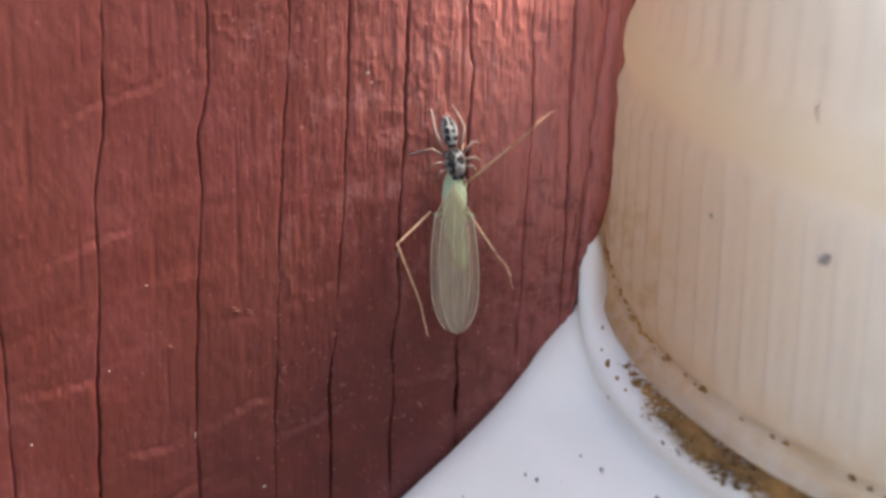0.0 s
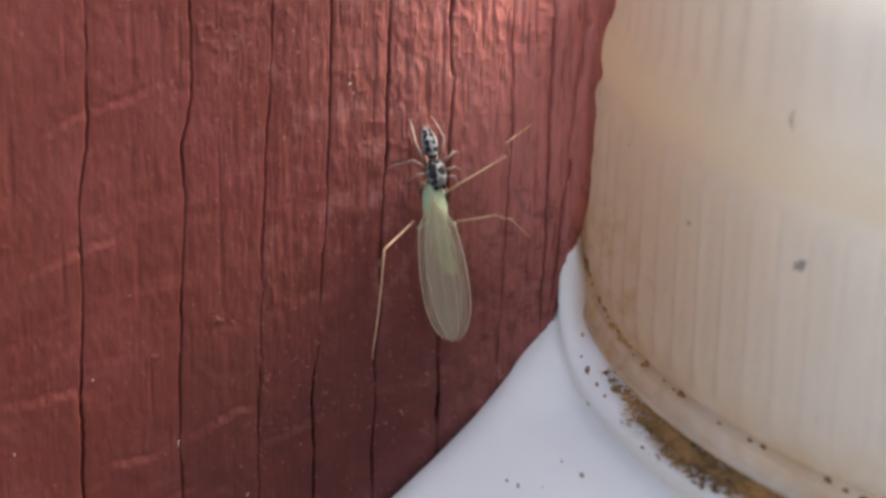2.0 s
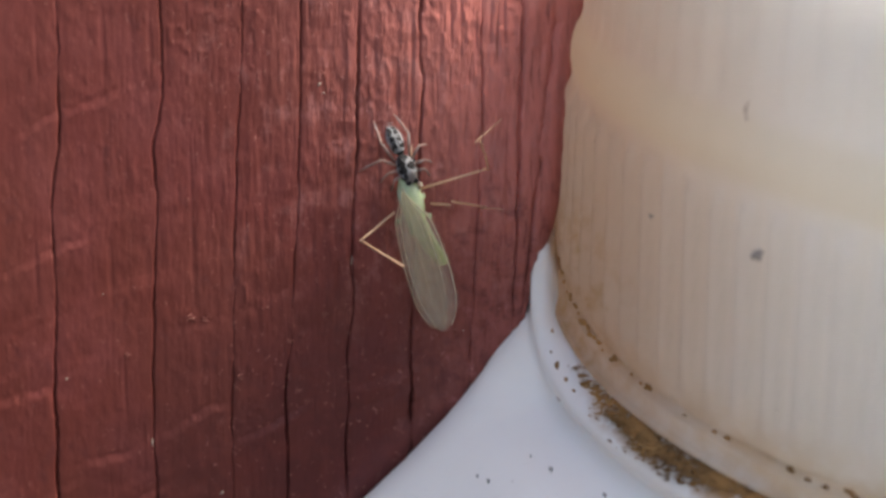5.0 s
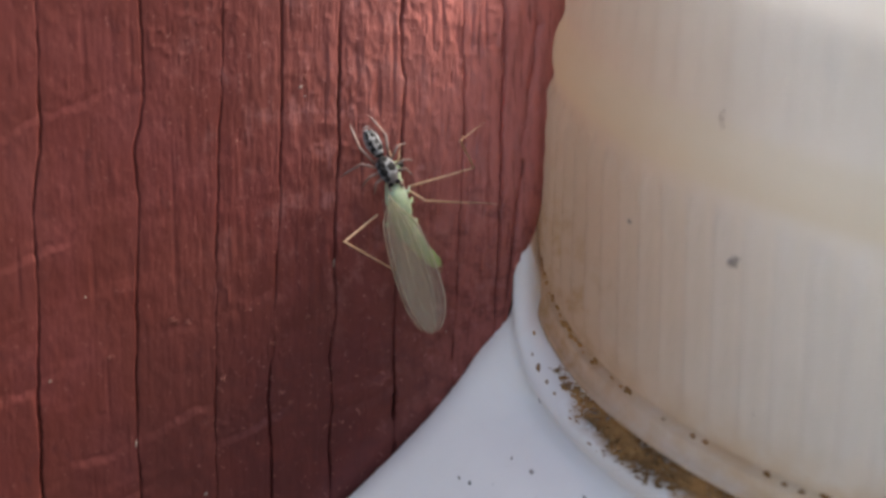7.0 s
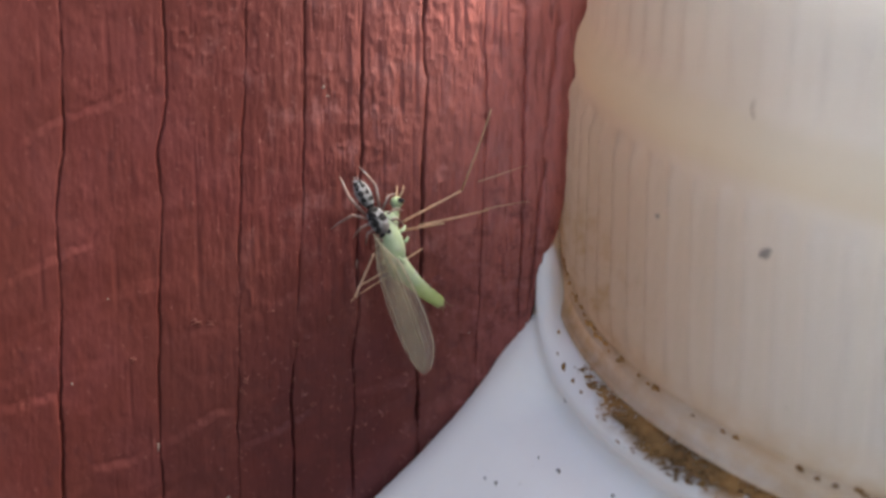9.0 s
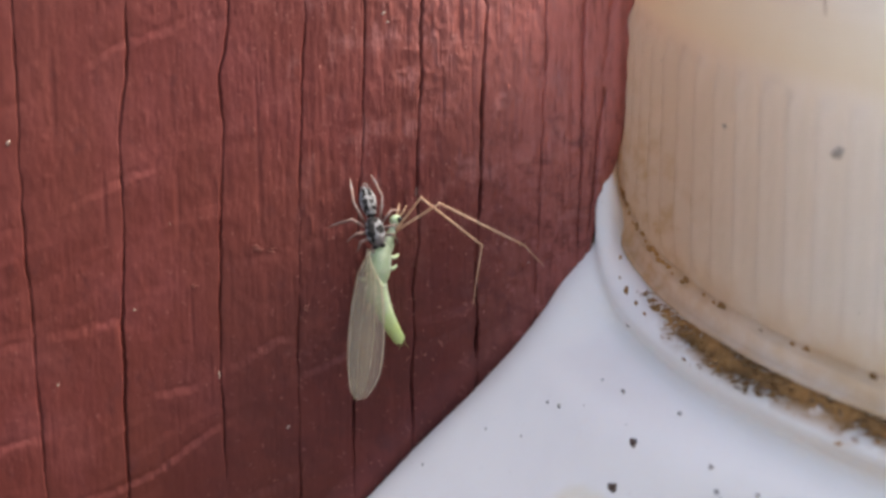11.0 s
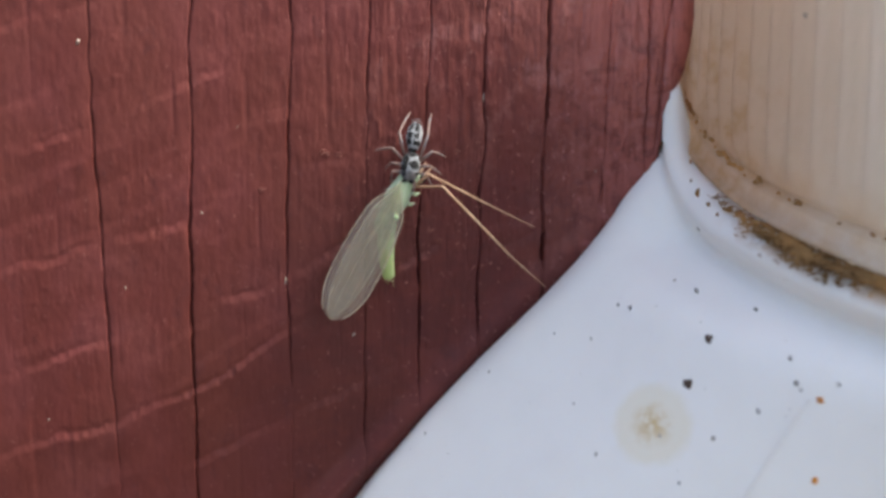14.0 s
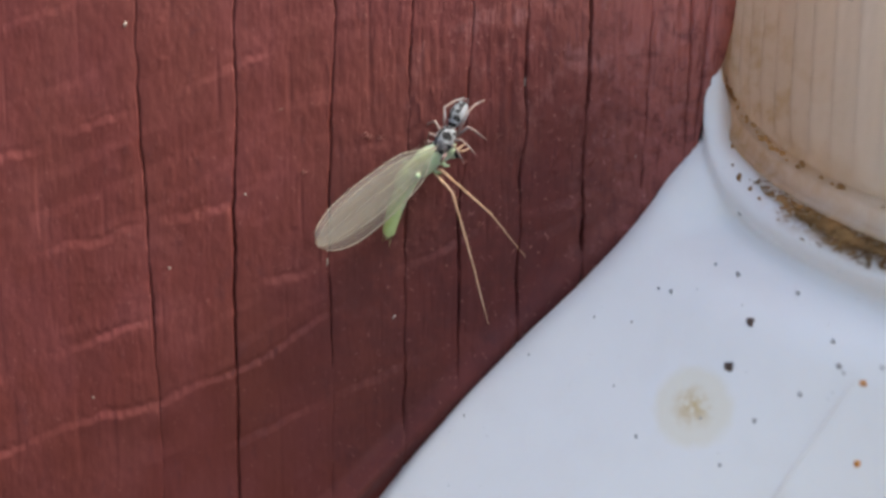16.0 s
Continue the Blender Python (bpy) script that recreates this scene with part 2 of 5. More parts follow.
M_SLEG = simple("spider_leg", (0.31, 0.21, 0.185), 0.7, 0.5, 6000.0)


# ---- mesh helpers ----
def part(name, bm, mats, parent=None, label="", smooth=True):
    me = bpy.data.meshes.new(name)
    bmesh.ops.recalc_face_normals(bm, faces=bm.faces)
    bmesh.ops.scale(bm, vec=(CM, CM, CM), verts=bm.verts)
    bm.to_mesh(me)
    bm.free()
    for mat in mats if isinstance(mats, tuple) else (mats,):
        me.materials.append(mat)
    me.polygons.foreach_set("use_smooth", [smooth] * len(me.polygons))
    ob = new(name, me)
    ob.parent = parent
    return tagged(ob, label)


def lathe(profile, n, wave=None, sweep=None):
    """Turns a profile of (height, radius) round the z axis. wave(k, a, h, r) and sweep(a, h, r) bend it."""
    bm = bmesh.new()
    rings = []
    for h, r in profile:
        ring = []
        for i in range(n):
            a = 2 * math.pi * i / n
            rr, hh = (sweep(a, h, r) if sweep else (r, h))
            if wave:
                rr += wave(i, hh)
            ring.append(bm.verts.new((-rr * math.cos(a), -rr * math.sin(a), hh)))
        rings.append(ring)
    for p, q in zip(rings, rings[1:]):
        for i in range(n):
            bm.faces.new((p[i], p[(i + 1) % n], q[(i + 1) % n], q[i]))
    return bm


def tube(bm, pts, radii, n=8):
    """A tapered tube with round ends through the given places."""
    pts = [Vector(p) for p in pts]
    rings = []
    for k, p in enumerate(pts):
        d = (pts[min(k + 1, len(pts) - 1)] - pts[max(k - 1, 0)]).normalized()
        u = d.cross(Vector((0.31, 0.17, 0.93))).normalized()
        v = d.cross(u)
        rings.append([bm.verts.new(p + radii[k] * (math.cos(2 * math.pi * i / n) * u + math.sin(2 * math.pi * i / n) * v)) for i in range(n)])
    for p, q in zip(rings, rings[1:]):
        for i in range(n):
            bm.faces.new((p[i], p[(i + 1) % n], q[(i + 1) % n], q[i]))
    bm.faces.new(rings[0])
    bm.faces.new(rings[-1])
    return bm


def blob(bm, x, y, z, rx, ry, rz, turn=None, rough=0.0, seg=12):
    """An egg, uneven by rough."""
    got = bmesh.ops.create_uvsphere(bm, u_segments=seg, v_segments=max(6, seg // 2), radius=1)["verts"]
    m = Matrix.Translation((x, y, z)) @ (turn.to_4x4() if turn else Matrix()) @ Matrix.Diagonal((rx, ry, rz, 1))
    for v in got:
        if rough:
            v.co *= 1 + rough * noise.noise(v.co * 1.7 + Vector((x * 31, y * 17, z * 23)))
        v.co = m @ v.co
    return got


# ---- the wooden board ----
def lattice(x, z, sx, sz, seed):
    """Smooth random values between -1 and 1 on a lattice of cells sx by sz."""
    rng = np.random.default_rng(seed)
    u, v = (x + 40) / sx, (z + 40) / sz
    i, j = np.floor(u).astype(int), np.floor(v).astype(int)
    fu, fv = u - i, v - j
    fu, fv = fu * fu * (3 - 2 * fu), fv * fv * (3 - 2 * fv)
    table = rng.uniform(-1, 1, (256, 256))
    pick = lambda a, b: table[(a * 7 + b * 131) % 256, (a * 57 + b + (a // 256) * 11) % 256]
    top = pick(i, j) * (1 - fu) + pick(i + 1, j) * fu
    low = pick(i, j + 1) * (1 - fu) + pick(i + 1, j + 1) * fu
    return top * (1 - fv) + low * fv


# drying cracks: (x, z) along each, its width and depth
CRACKS = (
    (((-2.27, 3.0), (-2.25, 0.3), (-2.26, -0.1), (-2.24, -0.97), (-2.21, -1.94), (-2.20, -2.3), (-2.18, -3.5), (-2.2, -6)), 0.010, 0.024),
    (((-1.46, 3.0), (-1.41, 1.34), (-1.44, 0.58), (-1.52, 0.05), (-1.50, -0.55), (-1.54, -1.2), (-1.56, -1.95), (-1.56, -2.8), (-1.58, -5)), 0.012, 0.042),
    (((-0.66, 3.0), (-0.65, 1.4), (-0.65, 1.0), (-0.73, 0.6), (-0.72, 0.2), (-0.76, -0.5), (-0.80, -1.76), (-0.78, -2.6), (-0.81, -5)), 0.010, 0.028),
    (((0.0, 3.0), (-0.03, 1.35), (-0.09, 0.5), (-0.12, -0.1), (-0.14, -0.7), (-0.18, -1.7), (-0.18, -2.4), (-0.21, -5)), 0.009, 0.026),
    (((0.45, 3.0), (0.43, 1.44), (0.41, 0.83), (0.38, 0.1), (0.34, -0.5), (0.31, -1.0), (0.26, -1.4), (0.27, -1.93), (0.25, -5)), 0.011, 0.045),
    (((0.92, 3.0), (0.88, 1.23), (0.86, 0.5), (0.82, -0.3), (0.83, -0.75), (0.76, -1.14), (0.79, -1.4), (0.76, -1.9), (0.79, -5)), 0.012, 0.045),
    (((1.42, 3.0), (1.38, 1.32), (1.42, 1.12), (1.38, 0.7), (1.36, 0.1), (1.34, -0.4), (1.31, -1.0), (1.30, -5)), 0.018, 0.075),
    (((1.92, 3.0), (1.89, 1.37), (1.91, 0.92), (1.88, 0.2), (1.84, -0.5), (1.81, -1.2), (1.8, -5)), 0.011, 0.036),
    (((2.35, 3.0), (2.32, 1.5), (2.31, 0.83), (2.285, 0.08), (2.29, -0.6), (2.28, -5)), 0.011, 0.040),
    (((2.2, 3.0), (2.195, 0.85), (2.19, -0.12), (2.17, -5)), 0.011, 0.045),
)
# ledges left by the saw: (x, z) along each, and how proud the wood below it stands
LEDGES = (
    (((-3.6, -3.35), (-2.77, -3.07), (-2.21, -2.88), (-1.59, -2.63), (-0.83, -2.25), (-0.18, -1.84), (0.56, -1.51), (1.32, -1.25), (1.9, -1.0)), 0.030),
    (((-3.4, -0.9), (-2.66, -0.61), (-2.22, -0.46), (-1.55, -0.18), (-1.03, 0.12), (-0.5, 0.35)), 0.015),
    (((-3.5, -2.7), (-2.83, -2.44), (-2.21, -2.24), (-1.57, -2.05), (-0.81, -1.75), (-0.3, -1.55)), 0.018),
    (((-1.5, -1.12), (-0.88, -0.98), (-0.16, -0.72), (0.3, -0.5)), 0.012),
    (((-3.4, -1.8), (-2.79, -1.6), (-2.24, -1.44), (-1.59, -1.28)), 0.013),
    (((-1.53, -3.33), (-0.8, -2.9), (-0.2, -2.7), (0.22, -2.48)), 0.018),
    (((0.37, -2.39), (0.79, -2.22), (1.32, -1.77)), 0.014),
    (((0.84, -1.71), (1.37, -1.39)), 0.012),
    (((-3.4, 0.0), (-2.3, 0.42), (-1.5, 0.75), (-0.9, 1.05)), 0.012),
)
EDGE = 2.40
# the side leans to the right higher up
EDGE_Z = (-1.0, -0.8, -0.43, -0.25, -0.1, 0.2, 0.75, 1.2, 1.75, 4.0)
EDGE_X = (-0.12, -0.09, 0.015, 0.075, 0.135, 0.195, 0.26, 0.32, 0.38, 0.7)


def board_height(x, z):
    h = -0.009 * (z - 0.4) ** 2 * (z > -6) - 0.369 * (z <= -6) + 0.014 * lattice(x, z, 1.3, 3.7, 1) + 0.003 * lattice(x, z, 0.5, 1.1, 2)
    near = 1 / (1 + np.exp(-(x - 0.1) * 2.2))  # the fibres stand up more towards the worn edge
    fibre = 0.5 * lattice(x, z, 0.055, 0.9, 3) + 0.3 * lattice(x, z, 0.03, 0.35, 4) + 0.3 * lattice(x, z, 0.017, 0.16, 5)
    h += (0.0011 + 0.0058 * near) * fibre + 0.0025 * near * lattice(x, z, 0.13, 0.45, 15) + 0.003 * (0.3 + near) * lattice(x, z, 0.05, 0.12, 16)
    h -= 0.03 * near * np.clip(lattice(x, z, 0.035, 0.22, 6) - 0.62, 0, 1) + 0.012 * np.clip(lattice(x, z, 0.07, 0.9, 17) - 0.55, 0, 1)
    torn = near * np.clip((z + 0.5) / 1.0, 0.25, 1) * np.clip((x - 0.2) / 0.8, 0, 1)
    h += torn * (0.002 * lattice(x, z, 0.06, 0.22, 33) + 0.004 * np.clip(lattice(x, z, 0.026, 0.06, 34), -0.1, 1) + 0.006 * np.clip(lattice(x, z, 0.04, 0.05, 36) - 0.3, 0, 1) - 0.035 * np.clip(lattice(x, z, 0.04, 0.5, 35) - 0.5, 0, 1) + 0.012 * np.clip(lattice(x, z, 0.035, 0.045, 37) - 0.45, 0, 1))
    # saw marks that cross the grain: shallow steps, each with a rough lip
    bend = z - 0.42 * x + 0.05 * x * x + 0.07 * lattice(x, z, 1.1, 0.8, 7) + 0.03 * lattice(x, z, 0.16, 0.12, 18) + 0.10 * lattice(x, z * 0, 0.55, 1, 19)
    for pitch, lip, step, seed in ((0.62, 0.002, 0.004, 8), (0.34, 0.0015, 0.003, 9)):
        s = bend / pitch + 0.30 * lattice(x, z, 1.9, 1.3, seed)
        tooth = s - np.floor(s)
        back = np.clip((tooth - 0.72) / 0.28, 0, 1)
        ramp = np.minimum(tooth / 0.72, 1) - back * back * (3 - 2 * back)
        torn = np.clip(0.35 + 1.0 * lattice(x, z, 0.7, 0.45, seed + 20) + 0.35 * lattice(x, z, 0.22, 0.11, seed + 25), 0, 1.4) * (1 - 0.25 * near)
        h += torn * (step * (ramp - 0.5) - lip * np.exp(-((tooth - 0.12) / 0.15) ** 2) + lip * np.exp(-((tooth - 0.84) / 0.13) ** 2))
    for k, (line, proud) in enumerate(LEDGES):
        xs, zs = [p[0] for p in line], [p[1] for p in line]
        d = z - np.interp(x, xs, zs) + 0.035 * lattice(x, z, 0.22, 0.4, 110 + k) + 0.020 * lattice(x, z, 0.035, 0.10, 120 + k) + 0.07 * lattice(x, z * 0, 0.7, 1, 130 + k)
        out = np.clip((x - xs[0] + 0.15) / 0.15, 0, 1) * np.clip((xs[-1] + 0.15 - x) / 0.15, 0, 1)
        out = out * np.clip(0.6 + 0.75 * lattice(x, z, 0.35, 0.5, 140 + k), 0.08, 1.3)
        up = np.clip(-d / 0.065, 0, 1)
        h += 0.58 * proud * out * (up * up * (3 - 2 * up) * np.exp(np.minimum(0, d + 0.065) / 0.28) - 0.35 * np.exp(-((d - 0.015) / 0.02) ** 2))
    line = LEDGES[0][0]
    under = np.clip(np.interp(x, [p[0] for p in line], [p[1] for p in line]) - z, 0, 3)
    h -= 0.045 * under * np.clip((x + 4.5) / 2, 0, 1)
    # torn crumbs of stain
    crumb = lattice(x, z, 0.045, 0.06, 11) * (0.6 + 0.4 * lattice(x, z, 0.4, 0.6, 12))
    h += 0.026 * np.clip(crumb - 0.38, 0, 1) * (0.18 + 1.0 * near) + (0.0007 + 0.0009 * near) * lattice(x, z, 0.02, 0.025, 13) + (0.0012 + 0.0018 * near) * lattice(x, z, 0.06, 0.08, 14)
    for k, (line, width, deep) in enumerate(CRACKS):
        zs, xs = [p[1] for p in line][::-1], [p[0] for p in line][::-1]
        z1 = z[:, :1]
        cx = np.interp(z1, zs, xs) + 0.007 * lattice(z1 * 0, z1, 1, 0.2, 30 + k) + 0.005 * lattice(z1 * 0, z1, 1, 0.05, 50 + k)
        open_ = np.clip(0.8 + 0.6 * lattice(z1 * 0, z1, 1, 0.7, 70 + k) + 0.4 * lattice(z1 * 0, z1, 1, 0.13, 90 + k), 0.05, 1.25)
        d = x - cx
        h -= 1.25 * deep * open_ * np.exp(-np.abs(d / (0.62 * width * (0.5 + 0.5 * open_))) ** 2.0)
        h -= 0.003 * np.exp(-(d / 0.05) ** 2)
    # crumpled where it was crushed beside the bottle
    crush = np.clip((x - 1.0) / 0.6, 0, 1) * np.clip((0.3 - z) / 0.6, 0, 1)
    h += crush * (0.010 * lattice(x, z, 0.11, 0.07, 41) + 0.006 * lattice(x, z, 0.05, 0.04, 42))
    # pressed smooth where the bottle leans on it
    lean = (z - (-0.8 + 1.02 * (x - 2.31))) * 0.7
    h = h * (1 - 0.75 * np.exp(-(lean / 0.10) ** 2))
    h -= 0.05 * np.clip((x - (EDGE - 0.07)) / 0.07, 0, 1) ** 2
    return h


def wall_of_wood():
    edge = EDGE
    xs = np.concatenate([np.linspace(-16, -3.8, 40)[:-1], np.linspace(-3.8, edge, 860)])
    zs = np.concatenate([np.linspace(-16, -4.2, 40)[:-1], np.linspace(-4.2, 2.2, 420), np.linspace(2.2, 14, 40)[1:]])
    x, z = np.meshgrid(xs, zs)
    y = -board_height(x, z)
    far = np.clip((x - 2.1) / (edge - 2.1), 0, 1)
    x = x + far * far * np.interp(z, EDGE_Z, EDGE_X)
    nx, nz = len(xs), len(zs)
    front = np.stack([x, y, z], -1).reshape(-1, 3)
    idx = np.arange(nx * nz).reshape(nz, nx)
    quads = np.stack([idx[:-1, :-1], idx[:-1, 1:], idx[1:, 1:], idx[1:, :-1]], -1).reshape(-1, 4)
    # the board's right side and its back
    side = np.stack([edge + np.interp(zs, EDGE_Z, EDGE_X), np.full(nz, 2.2), zs], -1)
    back = np.stack([np.full(nz, -16.0), np.full(nz, 2.2), zs], -1)
    s0, b0 = len(front), len(front) + nz
    r, k = idx[:, -1], np.arange(nz)
    q2 = np.stack([r[:-1], s0 + k[:-1], s0 + k[1:], r[1:]], -1)
    q3 = np.stack([s0 + k[:-1], b0 + k[:-1], b0 + k[1:], s0 + k[1:]], -1)
    verts, faces = np.concatenate([front, side, back]) * CM, np.concatenate([quads, q2, q3])
    me = bpy.data.meshes.new("wall_north")
    me.vertices.add(len(verts))
    me.vertices.foreach_set("co", verts.ravel())
    me.loops.add(faces.size)
    me.loops.foreach_set("vertex_index", faces.ravel())
    me.polygons.add(len(faces))
    me.polygons.foreach_set("loop_start", np.arange(0, faces.size, 4))
    me.polygons.foreach_set("use_smooth", np.ones(len(faces), bool))
    me.update(calc_edges=True)
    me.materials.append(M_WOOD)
    return tagged(new("wall_north", me), "weathered board stained dark red, split along the grain", "wall", kind="structure")


wall_of_wood()

# plain boards behind and below, which close the place
bm = bmesh.new()
bmesh.ops.create_cube(bm, size=1, matrix=Matrix.Translation((0.6, 3.0, 0)) @ Matrix.Diagonal((3.2, 1.4, 28, 1)))
tagged(part("wall_east", bm, M_WOOD, smooth=False), "plain red batten set back behind the board", "wall", kind="structure")
bm = bmesh.new()
bmesh.ops.create_grid(bm, x_segments=1, y_segments=1, size=4000, matrix=Matrix.Translation((0, 0, -13.6)))
tagged(part("ground", bm, M_GROUND), "dark bare soil below the board", "ground", kind="structure")

# ---- the bottle ----
AX_Z = Vector((0.0105, -0.3138, 1)).normalized()
AX_X = (Vector((1, 0, 0)) - AX_Z * AX_Z.x).normalized()
AX_Y = AX_Z.cross(AX_X)
AXIS = Matrix((AX_X, AX_Y, AX_Z)).transposed().to_4x4()
AXIS.translation = Vector((6.201, -0.188, -0.997)) * CM

bottle = tagged(new("plastic_bottle"), "white plastic bottle with cloudy ribbed cap, grimy round the neck", "bottle")
bottle.matrix_world = AXIS


def clear_of_wall(bm):
    """Takes off what would reach into the board."""
    deep = [v for v in bm.verts for p in (AXIS @ (v.co * CM) / CM,) if p.y > 0.7 and p.x < 2.2]
    bmesh.ops.delete(bm, geom=deep, context="VERTS")
    return bm


RIBS = 100


def lift(a):
    """The white collar is pushed up where it touches the board."""
    return float(np.interp(math.degrees((a + math.pi) % (2 * math.pi) - math.pi), (-60, -30, -14, -6.2, -5, -4, -2, 1.3, 4, 6.3, 12), (0, 0.5, 0.9, 0.66, 0.54, 0.41, 0.29, 0.16, 0.08, 0.03, 0)))


def tilt(a):
    """The cap's lower edge rises a little there too."""
    return float(np.interp(math.degrees((a + math.pi) % (2 * math.pi) - math.pi), (-60, -30, -14, -6, -2, 3, 6, 10, 14, 18), (0, 0.2, 0.2, 0.145, 0.085, 0.055, 0.04, 0.018, 0.008, 0)))


def raised(a, h, r):
    return r, h + tilt(a) * max(0.0, min(1.0, (1.6 - h) / 1.4))


def cap_skirt():
    def wave(i, h):
        # the ribs run with a slight twist
        s = (i / 6.0 + 0.62 * h) % 1.0
        on = max(0.0, min(1.0, (h - 0.30) / 0.35, (1.97 - h) / 0.12)) if h < 2.1 else 0.6 * max(0.0, min(1.0, (h - 2.44) / 0.3, (3.34 - h) / 0.1))
        return on * 0.10 * (0.1 - 0.5 * math.cos(2 * math.pi * s))

    prof = [(0.245, 3.45), (0.25, 3.58), (0.27, 3.605), (0.33, 3.605), (0.36, 3.605)]
    prof += [(0.36 + 1.58 * k / 16, 3.61 + 0.055 * k / 16) for k in range(1, 17)]
    prof += [(1.96, 3.663), (2.00, 3.664), (2.05, 3.675), (2.10, 3.69), (2.20, 3.695), (2.30, 3.685), (2.37, 3.665), (2.42, 3.64), (2.50, 3.62)]
    prof += [(2.6, 3.615), (2.7, 3.615), (2.9, 3.615), (3.2, 3.615), (3.32, 3.615), (3.5, 3.60), (3.65, 3.45), (3.72, 3.2), (3.74, 2.0), (3.74, 0.02)]
    prof += [(3.60, 0.02), (3.60, 3.1), (3.4, 3.45), (2.4, 3.52), (0.26, 3.44), (0.245, 3.45)]
    return lathe(prof, RIBS * 6, wave, raised)


def cap_band():
    return lathe([(0.0, 3.5), (-0.005, 3.665), (0.01, 3.69), (0.035, 3.695), (0.06, 3.675), (0.075, 3.645), (0.16, 3.64), (0.19, 3.63), (0.195, 3.56), (0.24, 3.55), (0.24, 3.47), (0.0, 3.5)], 360, None, raised)


def shoulder(a, h, r):
    """Below the neck the body widens along the board far more than across it, and rounds off before it meets the board."""
    deg = math.degrees((a + math.pi) % (2 * math.pi) - math.pi)
    k = max(0.0, min(1.0, (r - 3.65) / (0.21 - 0.12 * max(0.0, min(1.0, (2 - deg) / 7))))) if h > -0.15 else 1.0
    h2 = h + (tilt(a) + (lift(a) - tilt(a)) * k) * max(0.0, min(1.0, (1.8 + h) / 1.5))
    r = r - 0.006 * max(0.0, min(5.0, -1 - deg)) if h > -0.5 else r
    wide = 3.955 - 0.938 * max(-4.5, h2) - 0.09 * max(0.0, -1.6 - max(-4.5, h2)) ** 2
    if h > -0.34:
        rr = r
    else:
        t = min(1.0, (-0.34 - h) / 0.30)
        slim = 3.86 + 0.10 * (-h)
        rr = slim + (wide - slim) * abs(math.cos(a)) ** 5
        rr = r + (rr - r) * t * t * (3 - 2 * t)
    # at the board the slope runs straight up into the collar
    flat = max(0.0, min(1.0, (8 - deg) / 9)) * max(0.0, min(1.0, (-0.2 - h) / 0.15))
    flat = flat * flat * (3 - 2 * flat)
    back = max(0.0, min(1.0, (-0.5 - h) / 0.7))
    near = max(0.0, 6.5 - deg) if deg > -90 else 12.0
    return rr + flat * max(0.0, wide - rr) + back * (0.12 * max(0.0, min(1.0, (13 - deg) / 8)) - 0.0065 * min(near, 14.0) ** 2), h2


body_prof = [(-0.02, 3.1), (-0.02, 3.35), (-0.025, 3.58), (-0.035, 3.70), (-0.055, 3.79), (-0.09, 3.86), (-0.13, 3.90),
             (-0.18, 3.915), (-0.24, 3.89), (-0.30, 3.84), (-0.34, 3.81), (-0.38, 3.80), (-0.43, 3.81), (-0.48, 3.83), (-0.54, 3.86), (-0.6, 3.9), (-0.75, 3.9), (-0.9, 3.9), (-1.2, 4),
             (-1.6, 4), (-2.0, 4), (-2.5, 4), (-3.0, 4), (-3.6, 4), (-4.2, 4), (-4.6, 4), (-6, 4), (-9, 4), (-12, 4), (-12.1, 4)]
part("body", clear_of_wall(lathe(body_prof, 360, None, shoulder)), M_WHITE, bottle, "smooth white plastic body with a wide sloping shoulder")
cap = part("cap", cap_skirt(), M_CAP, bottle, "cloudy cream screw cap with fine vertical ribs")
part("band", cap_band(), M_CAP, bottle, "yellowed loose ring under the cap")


def skin(a, z):
    """The body's radius at height z on the side a."""
    lo, hi = -4.5, -0.34
    for _ in range(30):
        h = 0.5 * (lo + hi)
        lo, hi = (h, hi) if shoulder(a, h, 4.0)[1] < z else (lo, h)
    return shoulder(a, h, float(np.interp(-h, [-p[0] for p in body_prof], [p[1] for p in body_prof])))[0]


def on_ring(az, h, r):
    a = radians(az)
    return -r * math.cos(a), -r * math.sin(a), h


EGG = []


def crumbs(rows):
    """Many uneven grains in one mesh: (place, half sizes, turn)."""
    if not EGG:
        b = bmesh.new()
        bmesh.ops.create_icosphere(b, subdivisions=1, radius=1)
        EGG.append(np.array([v.co[:] for v in b.verts]))
        EGG.append(np.array([[v.index for v in f.verts] for f in b.faces]))
        b.free()
    base, tris = EGG
    rng = np.random.default_rng(4)
    verts, faces = [], []
    for k, (place, sizes, turn) in enumerate(rows):
        p = base * rng.uniform(0.55, 1.35, (len(base), 1)) * np.array(sizes)
        verts.append(p @ np.array(turn).T + np.array(place))
        faces.append(tris + k * len(base))
    me = bpy.data.meshes.new("dirt_crumbs")
    me.from_pydata((np.concatenate(verts) * CM).tolist(), [], np.concatenate(faces).tolist())
    me.materials.append(M_CRUMB)
    return new("dirt_crumbs", me)


